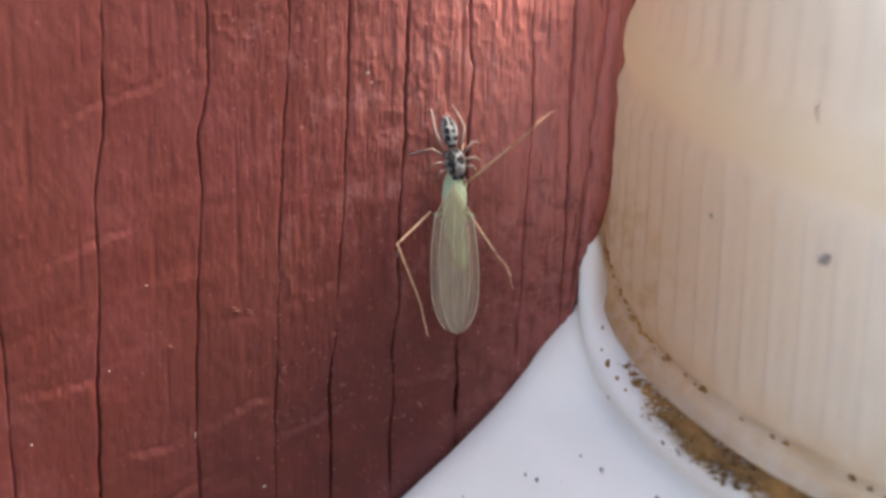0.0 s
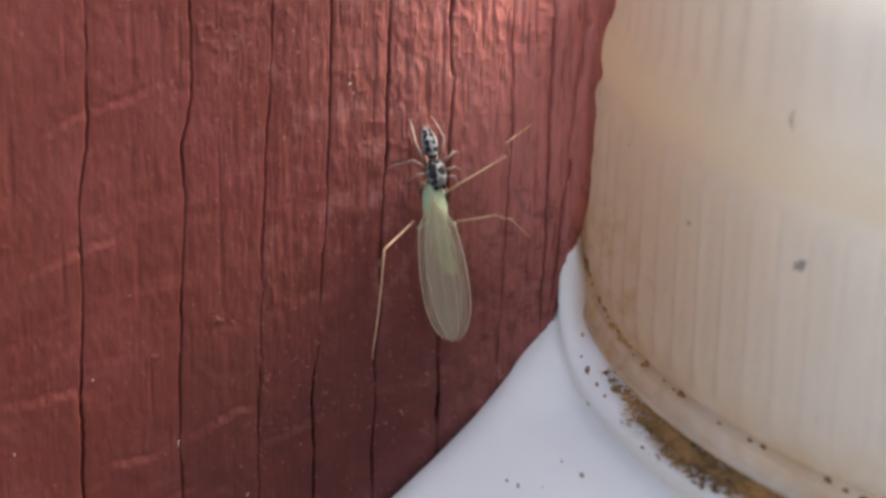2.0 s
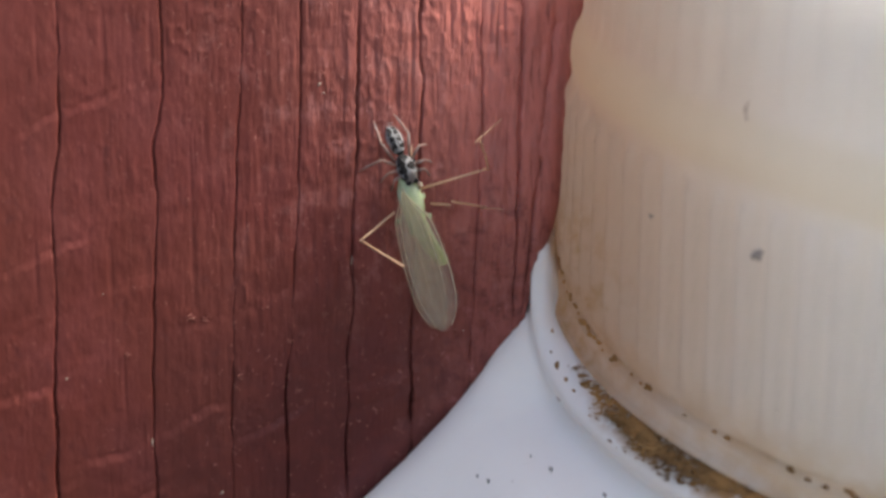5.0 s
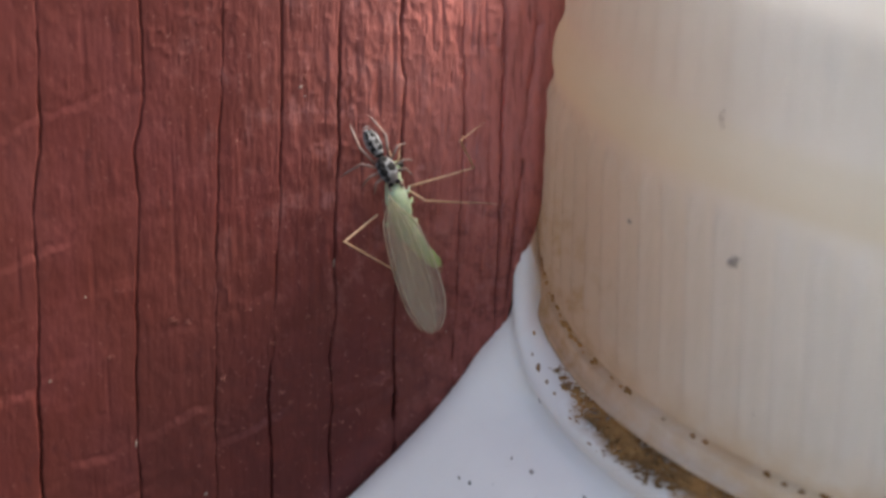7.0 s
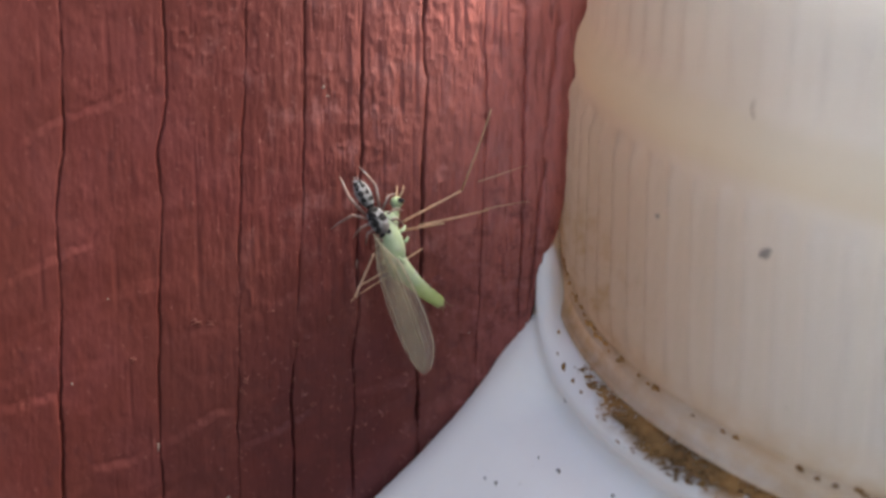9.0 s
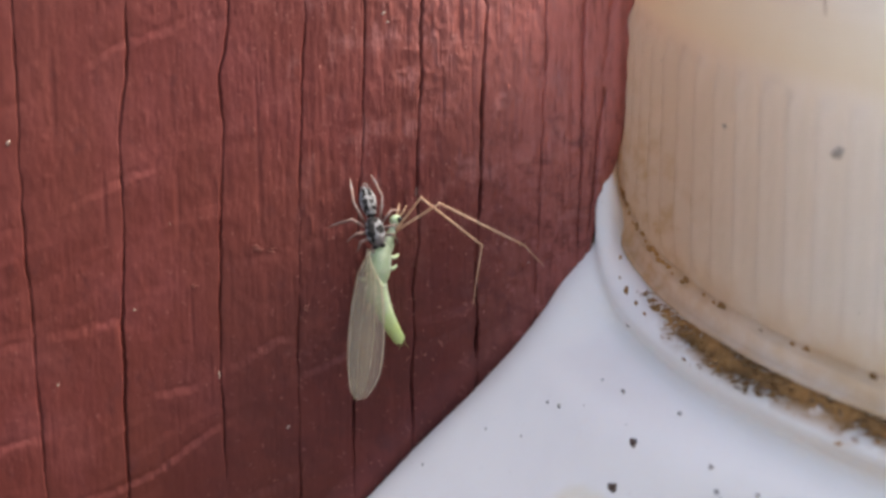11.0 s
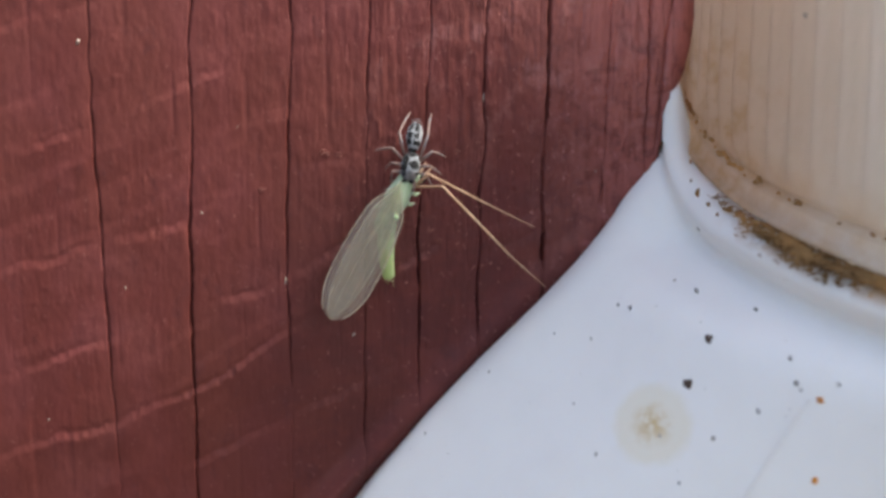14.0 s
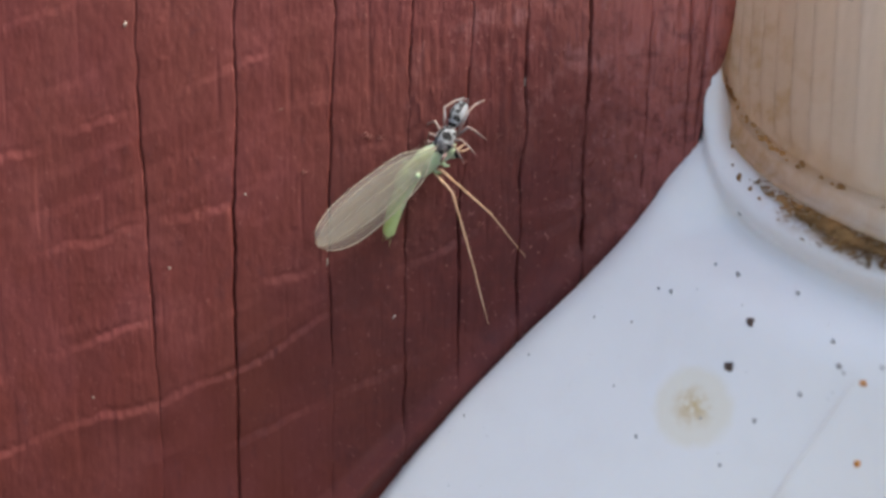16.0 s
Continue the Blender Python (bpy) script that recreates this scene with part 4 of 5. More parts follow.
def motions():
    for wing in wings:
        walk(wing, [(t, pose(0, 0, 0, -a, 0, 0)) for t, a in WING_TURN])
    # the midge's head, hidden below the spider but for the middle of the clip
    neck = Vector((-0.04, 0, -0.06)) * CM
    walk(head_, [(t, Matrix.Translation(neck + Vector((back * CM, 0, 0))) @ Matrix.Rotation(radians(-a), 4, "Y") @ Matrix.Translation(-neck)) for t, a, back in HEAD_TURN])
    walk(spider, [
        (0, at(12.05, -2.30, 5.24, 0.530, 0.376, -0.468, 0.599)), (0.5, at(12.29, -2.30, 5.33, 0.509, 0.354, -0.491, 0.612)),
        (1, at(12.65, -2.30, 5.58, 0.516, 0.361, -0.484, 0.608)), (1.5, at(12.22, -2.30, 5.43, 0.523, 0.368, -0.476, 0.604)),
        (2, at(12.00, -2.30, 5.16, 0.521, 0.365, -0.478, 0.606)), (2.5, at(12.20, -2.30, 5.46, 0.518, 0.361, -0.481, 0.608)),
        (3, at(12.24, -2.30, 5.34, 0.499, 0.339, -0.501, 0.620)), (3.5, at(11.99, -2.30, 5.36, 0.481, 0.318, -0.519, 0.632)),
        (4, at(11.85, -2.30, 5.32, 0.493, 0.331, -0.507, 0.625)), (6.5, at(11.96, -2.30, 5.37, 0.458, 0.281, -0.539, 0.649)),
        (7, at(11.74, -2.30, 5.39, 0.455, 0.285, -0.541, 0.647)), (7.5, at(11.79, -2.30, 5.36, 0.452, 0.281, -0.544, 0.649)),
        (8, at(11.87, -2.30, 5.32, 0.451, 0.280, -0.544, 0.649)), (10.3, at(4.68, -2.30, -4.70, 0.448, 0.309, -0.507, 0.668)),
        (10.5, at(4.65, -2.30, -4.75, 0.457, 0.327, -0.499, 0.660)), (11, at(4.22, -2.30, -5.19, 0.520, 0.366, -0.479, 0.605)),
        (11.5, at(4.11, -2.30, -5.38, 0.521, 0.375, -0.478, 0.599)), (12, at(3.94, -2.30, -5.86, 0.546, 0.409, -0.450, 0.577)),
        (12.5, at(3.71, -2.30, -6.39, 0.555, 0.416, -0.438, 0.572)), (13, at(3.62, -2.30, -6.51, 0.551, 0.414, -0.443, 0.573)),
        (13.5, at(3.33, -2.30, -6.59, 0.568, 0.436, -0.421, 0.557)), (14, at(1.95, -2.30, -7.65, 0.677, 0.365, -0.453, 0.450)),
        (14.5, at(1.76, -2.30, -7.80, 0.704, 0.346, -0.456, 0.421)), (15, at(1.76, -2.30, -7.74, 0.713, 0.351, -0.440, 0.417)),
        (15.5, at(1.96, -2.30, -7.46, 0.763, 0.305, -0.439, 0.364)), (16, at(1.73, -2.30, -6.98, 0.824, 0.244, -0.389, 0.332)),
    ])
    walk(midge, [
        (0, at(12.15, -2.40, 2.82, 0.400, 0.593, 0.391, -0.580)), (0.5, at(12.19, -2.40, 2.67, 0.409, 0.606, 0.381, -0.566)),
        (1, at(12.49, -2.40, 3.00, 0.416, 0.617, 0.373, -0.553)), (1.5, at(12.01, -2.40, 2.95, 0.424, 0.629, 0.364, -0.540)),
        (2, at(11.93, -2.40, 2.66, 0.424, 0.628, 0.365, -0.541)), (2.5, at(12.27, -2.40, 2.95, 0.423, 0.626, 0.366, -0.543)),
        (3, at(12.42, -2.40, 2.92, 0.423, 0.645, 0.349, -0.533)), (3.5, at(12.28, -2.40, 3.04, 0.422, 0.663, 0.332, -0.521)),
        (4, at(12.11, -2.40, 2.98, 0.410, 0.670, 0.323, -0.528)), (6.5, at(12.61, -2.40, 3.12, 0.324, 0.727, 0.246, -0.553)),
        (7, at(12.66, -2.40, 2.87, 0.323, 0.725, 0.247, -0.556)), (7.5, at(12.60, -2.40, 2.95, 0.324, 0.729, 0.245, -0.551)),
        (8, at(12.59, -2.40, 3.06, 0.314, 0.740, 0.232, -0.547)), (10.3, at(6.21, -2.40, -6.39, -0.040, -0.756, -0.034, 0.653)),
        (10.5, at(6.03, -2.40, -6.76, -0.040, -0.756, -0.034, 0.652)), (11, at(4.77, -2.40, -7.63, 0.156, 0.626, 0.185, -0.741)),
        (11.5, at(4.73, -2.40, -7.79, 0.182, 0.595, 0.229, -0.748)), (12, at(4.03, -2.40, -8.34, 0.185, 0.605, 0.226, -0.741)),
        (12.5, at(3.70, -2.40, -9.00, 0.180, 0.589, 0.230, -0.753)), (13, at(3.53, -2.40, -8.98, 0.181, 0.592, 0.230, -0.751)),
        (13.5, at(2.90, -2.40, -9.09, 0.201, 0.583, 0.256, -0.744)), (14, at(1.26, -2.40, -9.82, 0.139, 0.485, 0.238, -0.830)),
        (14.5, at(0.95, -2.40, -9.95, 0.129, 0.449, 0.244, -0.850)), (15, at(0.89, -2.40, -9.92, 0.130, 0.454, 0.243, -0.848)),
        (15.5, at(0.97, -2.40, -9.42, 0.096, 0.385, 0.222, -0.891)), (16, at(0.78, -2.40, -8.57, 0.073, 0.315, 0.213, -0.922)),
    ])
    walk(front_leg[0], [
        (0, at(0.26, 0.96, -0.82, 0.383, 0.276, 0.038, 0.881)), (0.5, at(-0.07, 0.98, -0.83, 0.417, 0.173, 0.061, 0.890)),
        (1, at(0.07, 1.18, -0.91, 0.472, 0.089, 0.073, 0.874)), (1.5, at(0.23, 1.37, -0.99, 0.521, -0.036, 0.120, 0.844)),
        (2, at(0.21, 1.07, -0.86, 0.550, -0.032, 0.107, 0.828)), (2.5, at(0.20, 0.74, -0.73, 0.575, -0.041, 0.102, 0.811)),
        (3, at(0.22, 0.93, -0.84, 0.617, -0.175, 0.187, 0.744)), (3.5, at(0.50, 1.27, -1.04, 0.649, -0.159, 0.167, 0.725)),
        (4, at(0.67, 0.91, -0.91, 0.677, -0.086, 0.096, 0.725)), (6.5, at(0.64, 0.63, -1.11, 0.666, -0.189, 0.195, 0.694)),
        (7, at(0.22, 0.79, -1.25, 0.653, -0.279, 0.271, 0.650)), (7.5, at(0.38, 0.80, -1.25, 0.653, -0.242, 0.244, 0.675)),
        (8, at(0.77, 0.80, -1.33, 0.611, -0.284, 0.300, 0.675)), (10.3, at(-1.88, -0.19, -2.04, 0.465, -0.422, 0.518, 0.581)),
        (10.5, at(-1.99, -0.17, -2.25, 0.485, -0.357, 0.496, 0.626)), (11, at(-1.46, 0.12, -1.08, 0.464, 0.135, 0.326, 0.813)),
        (11.5, at(-1.53, 0.16, -0.95, 0.451, 0.202, 0.277, 0.824)), (12, at(-1.95, 0.57, -1.56, 0.476, 0.247, 0.241, 0.809)),
        (12.5, at(-2.15, 0.51, -1.47, 0.457, 0.303, 0.246, 0.799)), (13, at(-2.06, 0.48, -1.43, 0.490, 0.294, 0.211, 0.793)),
        (13.5, at(-1.77, 0.81, -1.69, 0.462, 0.347, 0.192, 0.793)), (14, at(-0.04, 0.22, -1.11, 0.558, 0.325, 0.119, 0.755)),
        (14.5, at(0.04, 0.29, -1.22, 0.575, 0.307, 0.094, 0.752)), (15, at(-0.07, 0.39, -1.38, 0.568, 0.335, 0.095, 0.746)),
        (15.5, at(0.58, 0.23, -1.28, 0.679, 0.157, -0.071, 0.714)), (16, at(1.52, 0.27, -1.47, 0.719, 0.022, -0.139, 0.681)),
    ])
    walk(front_leg[1], [
        (0, at(-2.79, 4.78, 1.70, 0.145, 0.583, 0.129, 0.789)), (0.5, at(-3.33, 5.18, 0.59, -0.026, -0.617, -0.222, -0.754)),
        (1, at(-2.90, 5.79, -0.44, 0.114, -0.619, -0.324, -0.707)), (1.5, at(-2.27, 6.17, -2.01, 0.236, -0.592, -0.394, -0.662)),
        (2, at(-1.96, 6.03, -1.80, 0.214, -0.585, -0.374, -0.687)), (2.5, at(-1.65, 5.82, -1.74, 0.162, -0.581, -0.337, -0.723)),
        (3, at(-0.76, 5.62, -3.54, 0.134, -0.573, -0.329, -0.739)), (3.5, at(-0.09, 6.16, -3.50, 0.156, -0.539, -0.340, -0.755)),
        (4, at(0.29, 6.21, -2.32, 0.084, -0.541, -0.321, -0.773)), (6.5, at(0.42, 5.31, -3.98, -0.016, 0.539, 0.418, 0.731)),
        (7, at(0.26, 4.62, -5.20, 0.024, -0.535, -0.420, -0.732)), (7.5, at(0.21, 5.00, -4.80, -0.044, 0.547, 0.432, 0.716)),
        (8, at(0.27, 4.40, -5.46, 0.013, -0.566, -0.441, -0.697)), (8.77, at(-0.84, 3.06, -6.10, 0.215, 0.234, 0.571, 0.757)),
        (9.53, at(-1.94, 1.72, -6.74, 0.446, -0.248, 0.583, 0.632)), (10.3, at(-3.04, 0.38, -7.39, 0.535, -0.577, 0.471, 0.400)),
        (10.5, at(-3.51, 1.22, -7.35, 0.703, -0.277, 0.117, 0.645)), (11, at(-4.39, 4.75, -1.54, 0.725, -0.350, 0.207, 0.556)),
        (11.5, at(-4.34, 4.86, -0.49, 0.620, -0.340, 0.333, 0.623)), (12, at(-4.29, 5.46, -0.62, 0.418, -0.373, 0.460, 0.689)),
        (12.5, at(-4.34, 5.35, -0.04, 0.659, -0.445, 0.372, 0.479)), (13, at(-3.96, 5.44, -0.00, 0.614, -0.419, 0.386, 0.546)),
        (13.5, at(-3.60, 5.57, 0.36, 0.658, -0.430, 0.373, 0.493)), (14, at(-0.96, 5.28, 0.86, 0.707, -0.382, 0.273, 0.529)),
        (14.5, at(-0.78, 5.37, 0.73, 0.629, -0.482, 0.417, 0.445)), (15, at(-0.79, 5.40, 0.78, 0.635, -0.498, 0.427, 0.408)),
        (15.5, at(0.42, 5.44, 0.48, 0.723, -0.433, 0.272, 0.464)), (16, at(1.70, 5.62, -0.20, 0.624, -0.515, 0.426, 0.404)),
    ])
    walk(front_leg[2], [
        (0, at(-4.80, 7.52, 8.05, 0.434, -0.481, 0.407, 0.644)), (0.5, at(-5.04, 7.43, 7.21, 0.464, -0.475, 0.419, 0.619)),
        (1, at(-4.40, 7.51, 6.39, 0.474, -0.450, 0.397, 0.644)), (1.5, at(-3.62, 7.28, 4.98, 0.492, -0.414, 0.369, 0.671)),
        (2, at(-3.57, 7.07, 5.14, 0.488, -0.404, 0.358, 0.686)), (2.5, at(-3.61, 6.96, 5.10, 0.481, -0.403, 0.356, 0.693)),
        (3, at(-2.98, 6.91, 3.18, 0.463, -0.407, 0.359, 0.701)), (3.5, at(-2.76, 7.10, 3.12, 0.511, -0.407, 0.378, 0.656)),
        (4, at(-2.59, 7.78, 4.09, 0.469, -0.419, 0.384, 0.676)), (6.5, at(-2.60, 8.39, 1.78, 0.426, -0.489, 0.478, 0.592)),
        (7, at(-2.81, 7.61, 0.59, 0.432, -0.500, 0.487, 0.571)), (7.5, at(-2.66, 7.95, 1.11, 0.434, -0.493, 0.482, 0.580)),
        (8, at(-2.32, 7.87, 0.30, 0.436, -0.487, 0.482, 0.583)), (10.3, at(-1.33, -0.45, -14.33, 0.700, -0.262, 0.125, 0.652)),
        (10.4, at(-1.91, 3.41, -12.72, 0.632, -0.464, 0.337, 0.521)), (10.5, at(-2.49, 7.28, -11.10, 0.497, -0.616, 0.512, 0.333)),
        (11, at(-2.27, 9.52, -6.50, 0.599, -0.576, 0.510, 0.220)), (11.5, at(-4.34, 8.80, -6.52, 0.524, -0.410, 0.432, 0.608)),
        (12, at(-6.97, 7.13, -7.09, 0.279, -0.455, 0.518, 0.668)), (12.25, at(-4.70, 7.32, -6.87, 0.534, -0.395, 0.363, 0.654)),
        (12.5, at(-2.43, 7.51, -6.64, 0.739, -0.298, 0.173, 0.579)), (13, at(-3.20, 7.94, -6.71, 0.698, -0.258, 0.203, 0.636)),
        (13.5, at(-1.89, 7.94, -6.22, 0.752, -0.270, 0.145, 0.583)), (14, at(1.15, 9.16, -4.83, 0.645, -0.435, 0.371, 0.508)),
        (14.5, at(1.06, 6.49, -6.13, 0.751, -0.333, 0.174, 0.543)), (15, at(1.39, 6.06, -6.05, 0.763, -0.344, 0.162, 0.523)),
        (15.5, at(3.46, 8.57, -5.25, 0.758, -0.383, 0.177, 0.497)), (16, at(3.94, 6.10, -7.03, 0.745, -0.388, 0.192, 0.507)),
    ])
    walk(hind_leg[0], [
        (0, at(2.62, 0.94, -0.81, 0.942, -0.148, -0.076, 0.291)), (0.5, at(2.66, 1.17, -0.91, 0.784, -0.210, 0.179, 0.555)),
        (1, at(3.09, 1.09, -0.87, 0.757, -0.219, 0.198, 0.582)), (1.5, at(3.09, 1.29, -0.95, 0.929, -0.138, -0.073, 0.336)),
        (1.75, at(2.93, 1.35, -0.98, 0.817, 0.045, -0.116, 0.563)), (2, at(2.76, 1.40, -1.00, 0.625, 0.223, -0.148, 0.734)),
        (2.5, at(3.01, 1.12, -0.88, 0.883, -0.111, -0.045, 0.453)), (3, at(2.50, 1.23, -0.97, 0.964, -0.211, 0.080, 0.138)),
        (3.5, at(2.33, 1.18, -0.99, 0.933, -0.168, -0.070, 0.311)), (3.75, at(2.44, 1.37, -1.12, 0.840, 0.044, -0.174, 0.512)),
        (4, at(2.54, 1.56, -1.24, 0.658, 0.252, -0.261, 0.660)), (6.5, at(0.74, 0.54, -1.02, 0.751, -0.057, -0.467, 0.464)),
        (7, at(0.57, 0.72, -1.19, 0.742, -0.059, -0.488, 0.455)), (7.5, at(0.84, 0.77, -1.23, 0.725, 0.030, -0.450, 0.520)),
        (8, at(0.90, 0.77, -1.30, 0.723, 0.064, -0.386, 0.569)), (9.15, at(0.58, 0.27, -1.50, 0.669, -0.149, 0.097, 0.722)),
        (10.3, at(0.27, -0.22, -1.70, 0.411, -0.317, 0.550, 0.654)), (10.5, at(-0.07, -0.20, -1.94, 0.408, -0.308, 0.552, 0.659)),
        (11, at(-1.46, 0.12, -1.08, 0.322, 0.169, 0.422, 0.831)), (11.5, at(-1.70, 0.01, -0.73, 0.355, 0.233, 0.345, 0.837)),
        (12, at(-1.95, 0.57, -1.56, 0.302, 0.308, 0.371, 0.822)), (12.5, at(-2.02, 0.52, -1.49, 0.279, 0.396, 0.379, 0.788)),
        (13, at(-2.14, 0.47, -1.41, 0.339, 0.401, 0.336, 0.782)), (13.5, at(-1.77, 0.81, -1.69, 0.262, 0.473, 0.351, 0.765)),
        (14, at(-0.30, 0.23, -1.12, 0.235, 0.571, 0.427, 0.660)), (14.5, at(-0.46, 0.26, -1.17, 0.222, 0.607, 0.439, 0.623)),
        (15, at(-0.57, 0.36, -1.33, 0.105, 0.649, 0.519, 0.546)), (15.5, at(-0.06, 0.09, -1.02, 0.118, 0.684, 0.555, 0.458)),
        (15.75, at(0.53, 0.15, -1.18, 0.250, -0.664, -0.696, -0.106)), (16, at(1.12, 0.21, -1.34, 0.548, -0.459, -0.643, 0.275)),
    ])
    walk(hind_leg[1], [
        (0, at(6.06, 3.34, -0.57, 0.635, -0.362, -0.669, -0.137)), (0.17, at(5.37, 3.73, -1.40, 0.734, -0.091, -0.647, 0.185)),
        (0.33, at(4.69, 4.12, -2.23, 0.656, 0.280, -0.440, 0.545)), (0.5, at(4.00, 4.52, -3.06, 0.453, 0.510, -0.182, 0.709)),
        (1, at(4.11, 4.43, -3.20, 0.543, 0.432, -0.288, 0.660)), (1.25, at(5.21, 4.22, -1.99, 0.694, 0.225, -0.466, 0.502)),
        (1.5, at(6.30, 4.00, -0.77, 0.759, -0.010, -0.586, 0.281)), (1.67, at(4.95, 4.33, -0.13, 0.696, -0.301, -0.651, -0.042)),
        (1.83, at(3.60, 4.65, 0.51, 0.402, -0.588, -0.538, -0.450)), (2, at(2.25, 4.98, 1.15, 0.083, -0.672, -0.327, -0.659)),
        (2.17, at(3.33, 4.83, 0.44, 0.220, 0.632, 0.070, 0.740)), (2.33, at(4.40, 4.68, -0.27, 0.543, 0.436, -0.262, 0.668)),
        (2.5, at(5.47, 4.53, -0.97, 0.703, 0.195, -0.483, 0.484)), (2.75, at(5.98, 3.37, -1.42, 0.726, -0.190, -0.656, 0.083)),
        (3, at(6.49, 2.21, -1.86, 0.503, -0.511, -0.605, -0.346)), (3.25, at(6.08, 2.97, -1.38, 0.692, -0.317, -0.647, -0.050)),
        (3.5, at(5.68, 3.72, -0.89, 0.769, -0.072, -0.582, 0.254)), (3.75, at(4.10, 4.19, 0.35, 0.872, -0.297, -0.061, 0.385)),
        (4, at(2.51, 4.66, 1.59, 0.670, -0.419, 0.481, 0.381)), (6.5, at(1.31, 3.69, 1.70, 0.666, -0.473, 0.477, 0.325)),
        (7, at(1.02, 3.80, 1.63, 0.657, -0.469, 0.465, 0.364)), (7.5, at(1.07, 3.82, 1.64, 0.655, -0.473, 0.472, 0.353)),
        (8, at(1.13, 4.02, 1.35, 0.655, -0.467, 0.446, 0.393)), (10.3, at(-1.67, 0.57, -5.34, 0.539, -0.375, 0.444, 0.609)),
        (10.5, at(-2.08, 0.63, -5.53, 0.575, -0.412, 0.405, 0.579)), (11, at(-4.55, 2.97, -1.04, 0.766, -0.393, 0.165, 0.482)),
        (11.5, at(-4.38, 3.18, -0.12, 0.841, -0.411, 0.075, 0.343)), (12, at(-4.59, 3.62, -0.37, 0.670, -0.532, 0.466, 0.223)),
        (12.5, at(-4.25, 3.63, 0.24, 0.647, -0.536, 0.479, 0.253)), (13, at(-4.03, 3.83, 0.26, 0.346, -0.592, 0.584, 0.435)),
        (13.5, at(-3.52, 3.88, 0.58, 0.429, -0.577, 0.571, 0.396)), (14, at(-1.29, 3.58, 1.20, 0.520, -0.461, 0.463, 0.550)),
        (14.5, at(-1.14, 3.66, 1.19, 0.524, -0.474, 0.469, 0.530)), (15, at(-1.14, 3.67, 1.19, 0.529, -0.474, 0.467, 0.527)),
        (15.5, at(-0.21, 3.74, 1.06, 0.501, -0.490, 0.491, 0.518)), (16, at(1.21, 3.95, 0.56, 0.430, -0.471, 0.516, 0.572)),
    ])
    walk(hind_leg[2], [
        (0, at(6.47, 5.20, 5.12, 0.784, -0.300, 0.524, 0.143)), (0.5, at(3.58, 7.25, 2.26, 0.852, -0.274, 0.311, 0.319)),
        (1, at(3.89, 7.24, 2.10, 0.823, -0.299, 0.369, 0.311)), (1.5, at(7.22, 6.64, 4.54, 0.965, -0.196, 0.068, 0.157)),
        (2, at(1.75, 6.95, 6.79, 0.806, -0.312, 0.428, 0.264)), (2.5, at(5.85, 7.48, 4.24, 0.774, -0.334, 0.441, 0.307)),
        (3, at(6.65, 3.83, 3.91, 0.810, -0.278, 0.510, 0.079)), (3.5, at(6.83, 6.57, 4.27, 0.959, -0.229, 0.128, 0.108)),
        (3.75, at(5.41, 5.94, 0.04, 0.882, 0.091, -0.066, 0.458)), (4, at(4.00, 5.30, -4.18, 0.569, 0.387, -0.241, 0.684)),
        (6.5, at(3.31, 3.58, -3.95, 0.696, 0.159, -0.220, 0.665)), (7, at(2.84, 4.05, -4.08, 0.687, 0.173, -0.207, 0.674)),
        (7.5, at(2.90, 3.92, -4.07, 0.697, 0.157, -0.226, 0.662)), (8, at(2.89, 4.61, -4.35, 0.679, 0.178, -0.169, 0.692)),
        (9.15, at(0.20, 3.56, -7.65, 0.688, -0.112, 0.123, 0.706)), (10.3, at(-2.49, 2.51, -10.96, 0.581, -0.383, 0.395, 0.600)),
        (10.5, at(-2.07, 2.62, -11.19, 0.608, -0.417, 0.360, 0.571)), (10.75, at(-1.87, 4.62, -8.01, 0.788, -0.501, 0.155, 0.322)),
        (11, at(-1.67, 6.62, -4.83, 0.855, -0.514, -0.072, 0.028)), (11.5, at(0.13, 6.27, -2.57, 0.862, -0.475, 0.157, 0.083)),
        (12, at(-1.79, 2.44, -5.55, 0.829, -0.318, -0.051, 0.457)), (12.5, at(-1.77, 2.52, -5.11, 0.795, -0.303, 0.064, 0.522)),
        (13, at(-4.39, 1.49, -5.25, 0.683, -0.265, 0.227, 0.641)), (13.5, at(-3.32, 1.97, -5.10, 0.705, -0.250, 0.195, 0.635)),
        (14, at(-1.50, 4.45, -4.73, 0.571, -0.390, 0.398, 0.603)), (14.5, at(-1.15, 4.33, -4.77, 0.601, -0.342, 0.351, 0.631)),
        (15, at(-1.09, 4.36, -4.78, 0.605, -0.342, 0.348, 0.629)), (15.5, at(-0.31, 3.96, -4.94, 0.571, -0.408, 0.409, 0.583)),
        (16, at(0.09, 3.99, -5.33, 0.558, -0.418, 0.423, 0.578)),
    ])
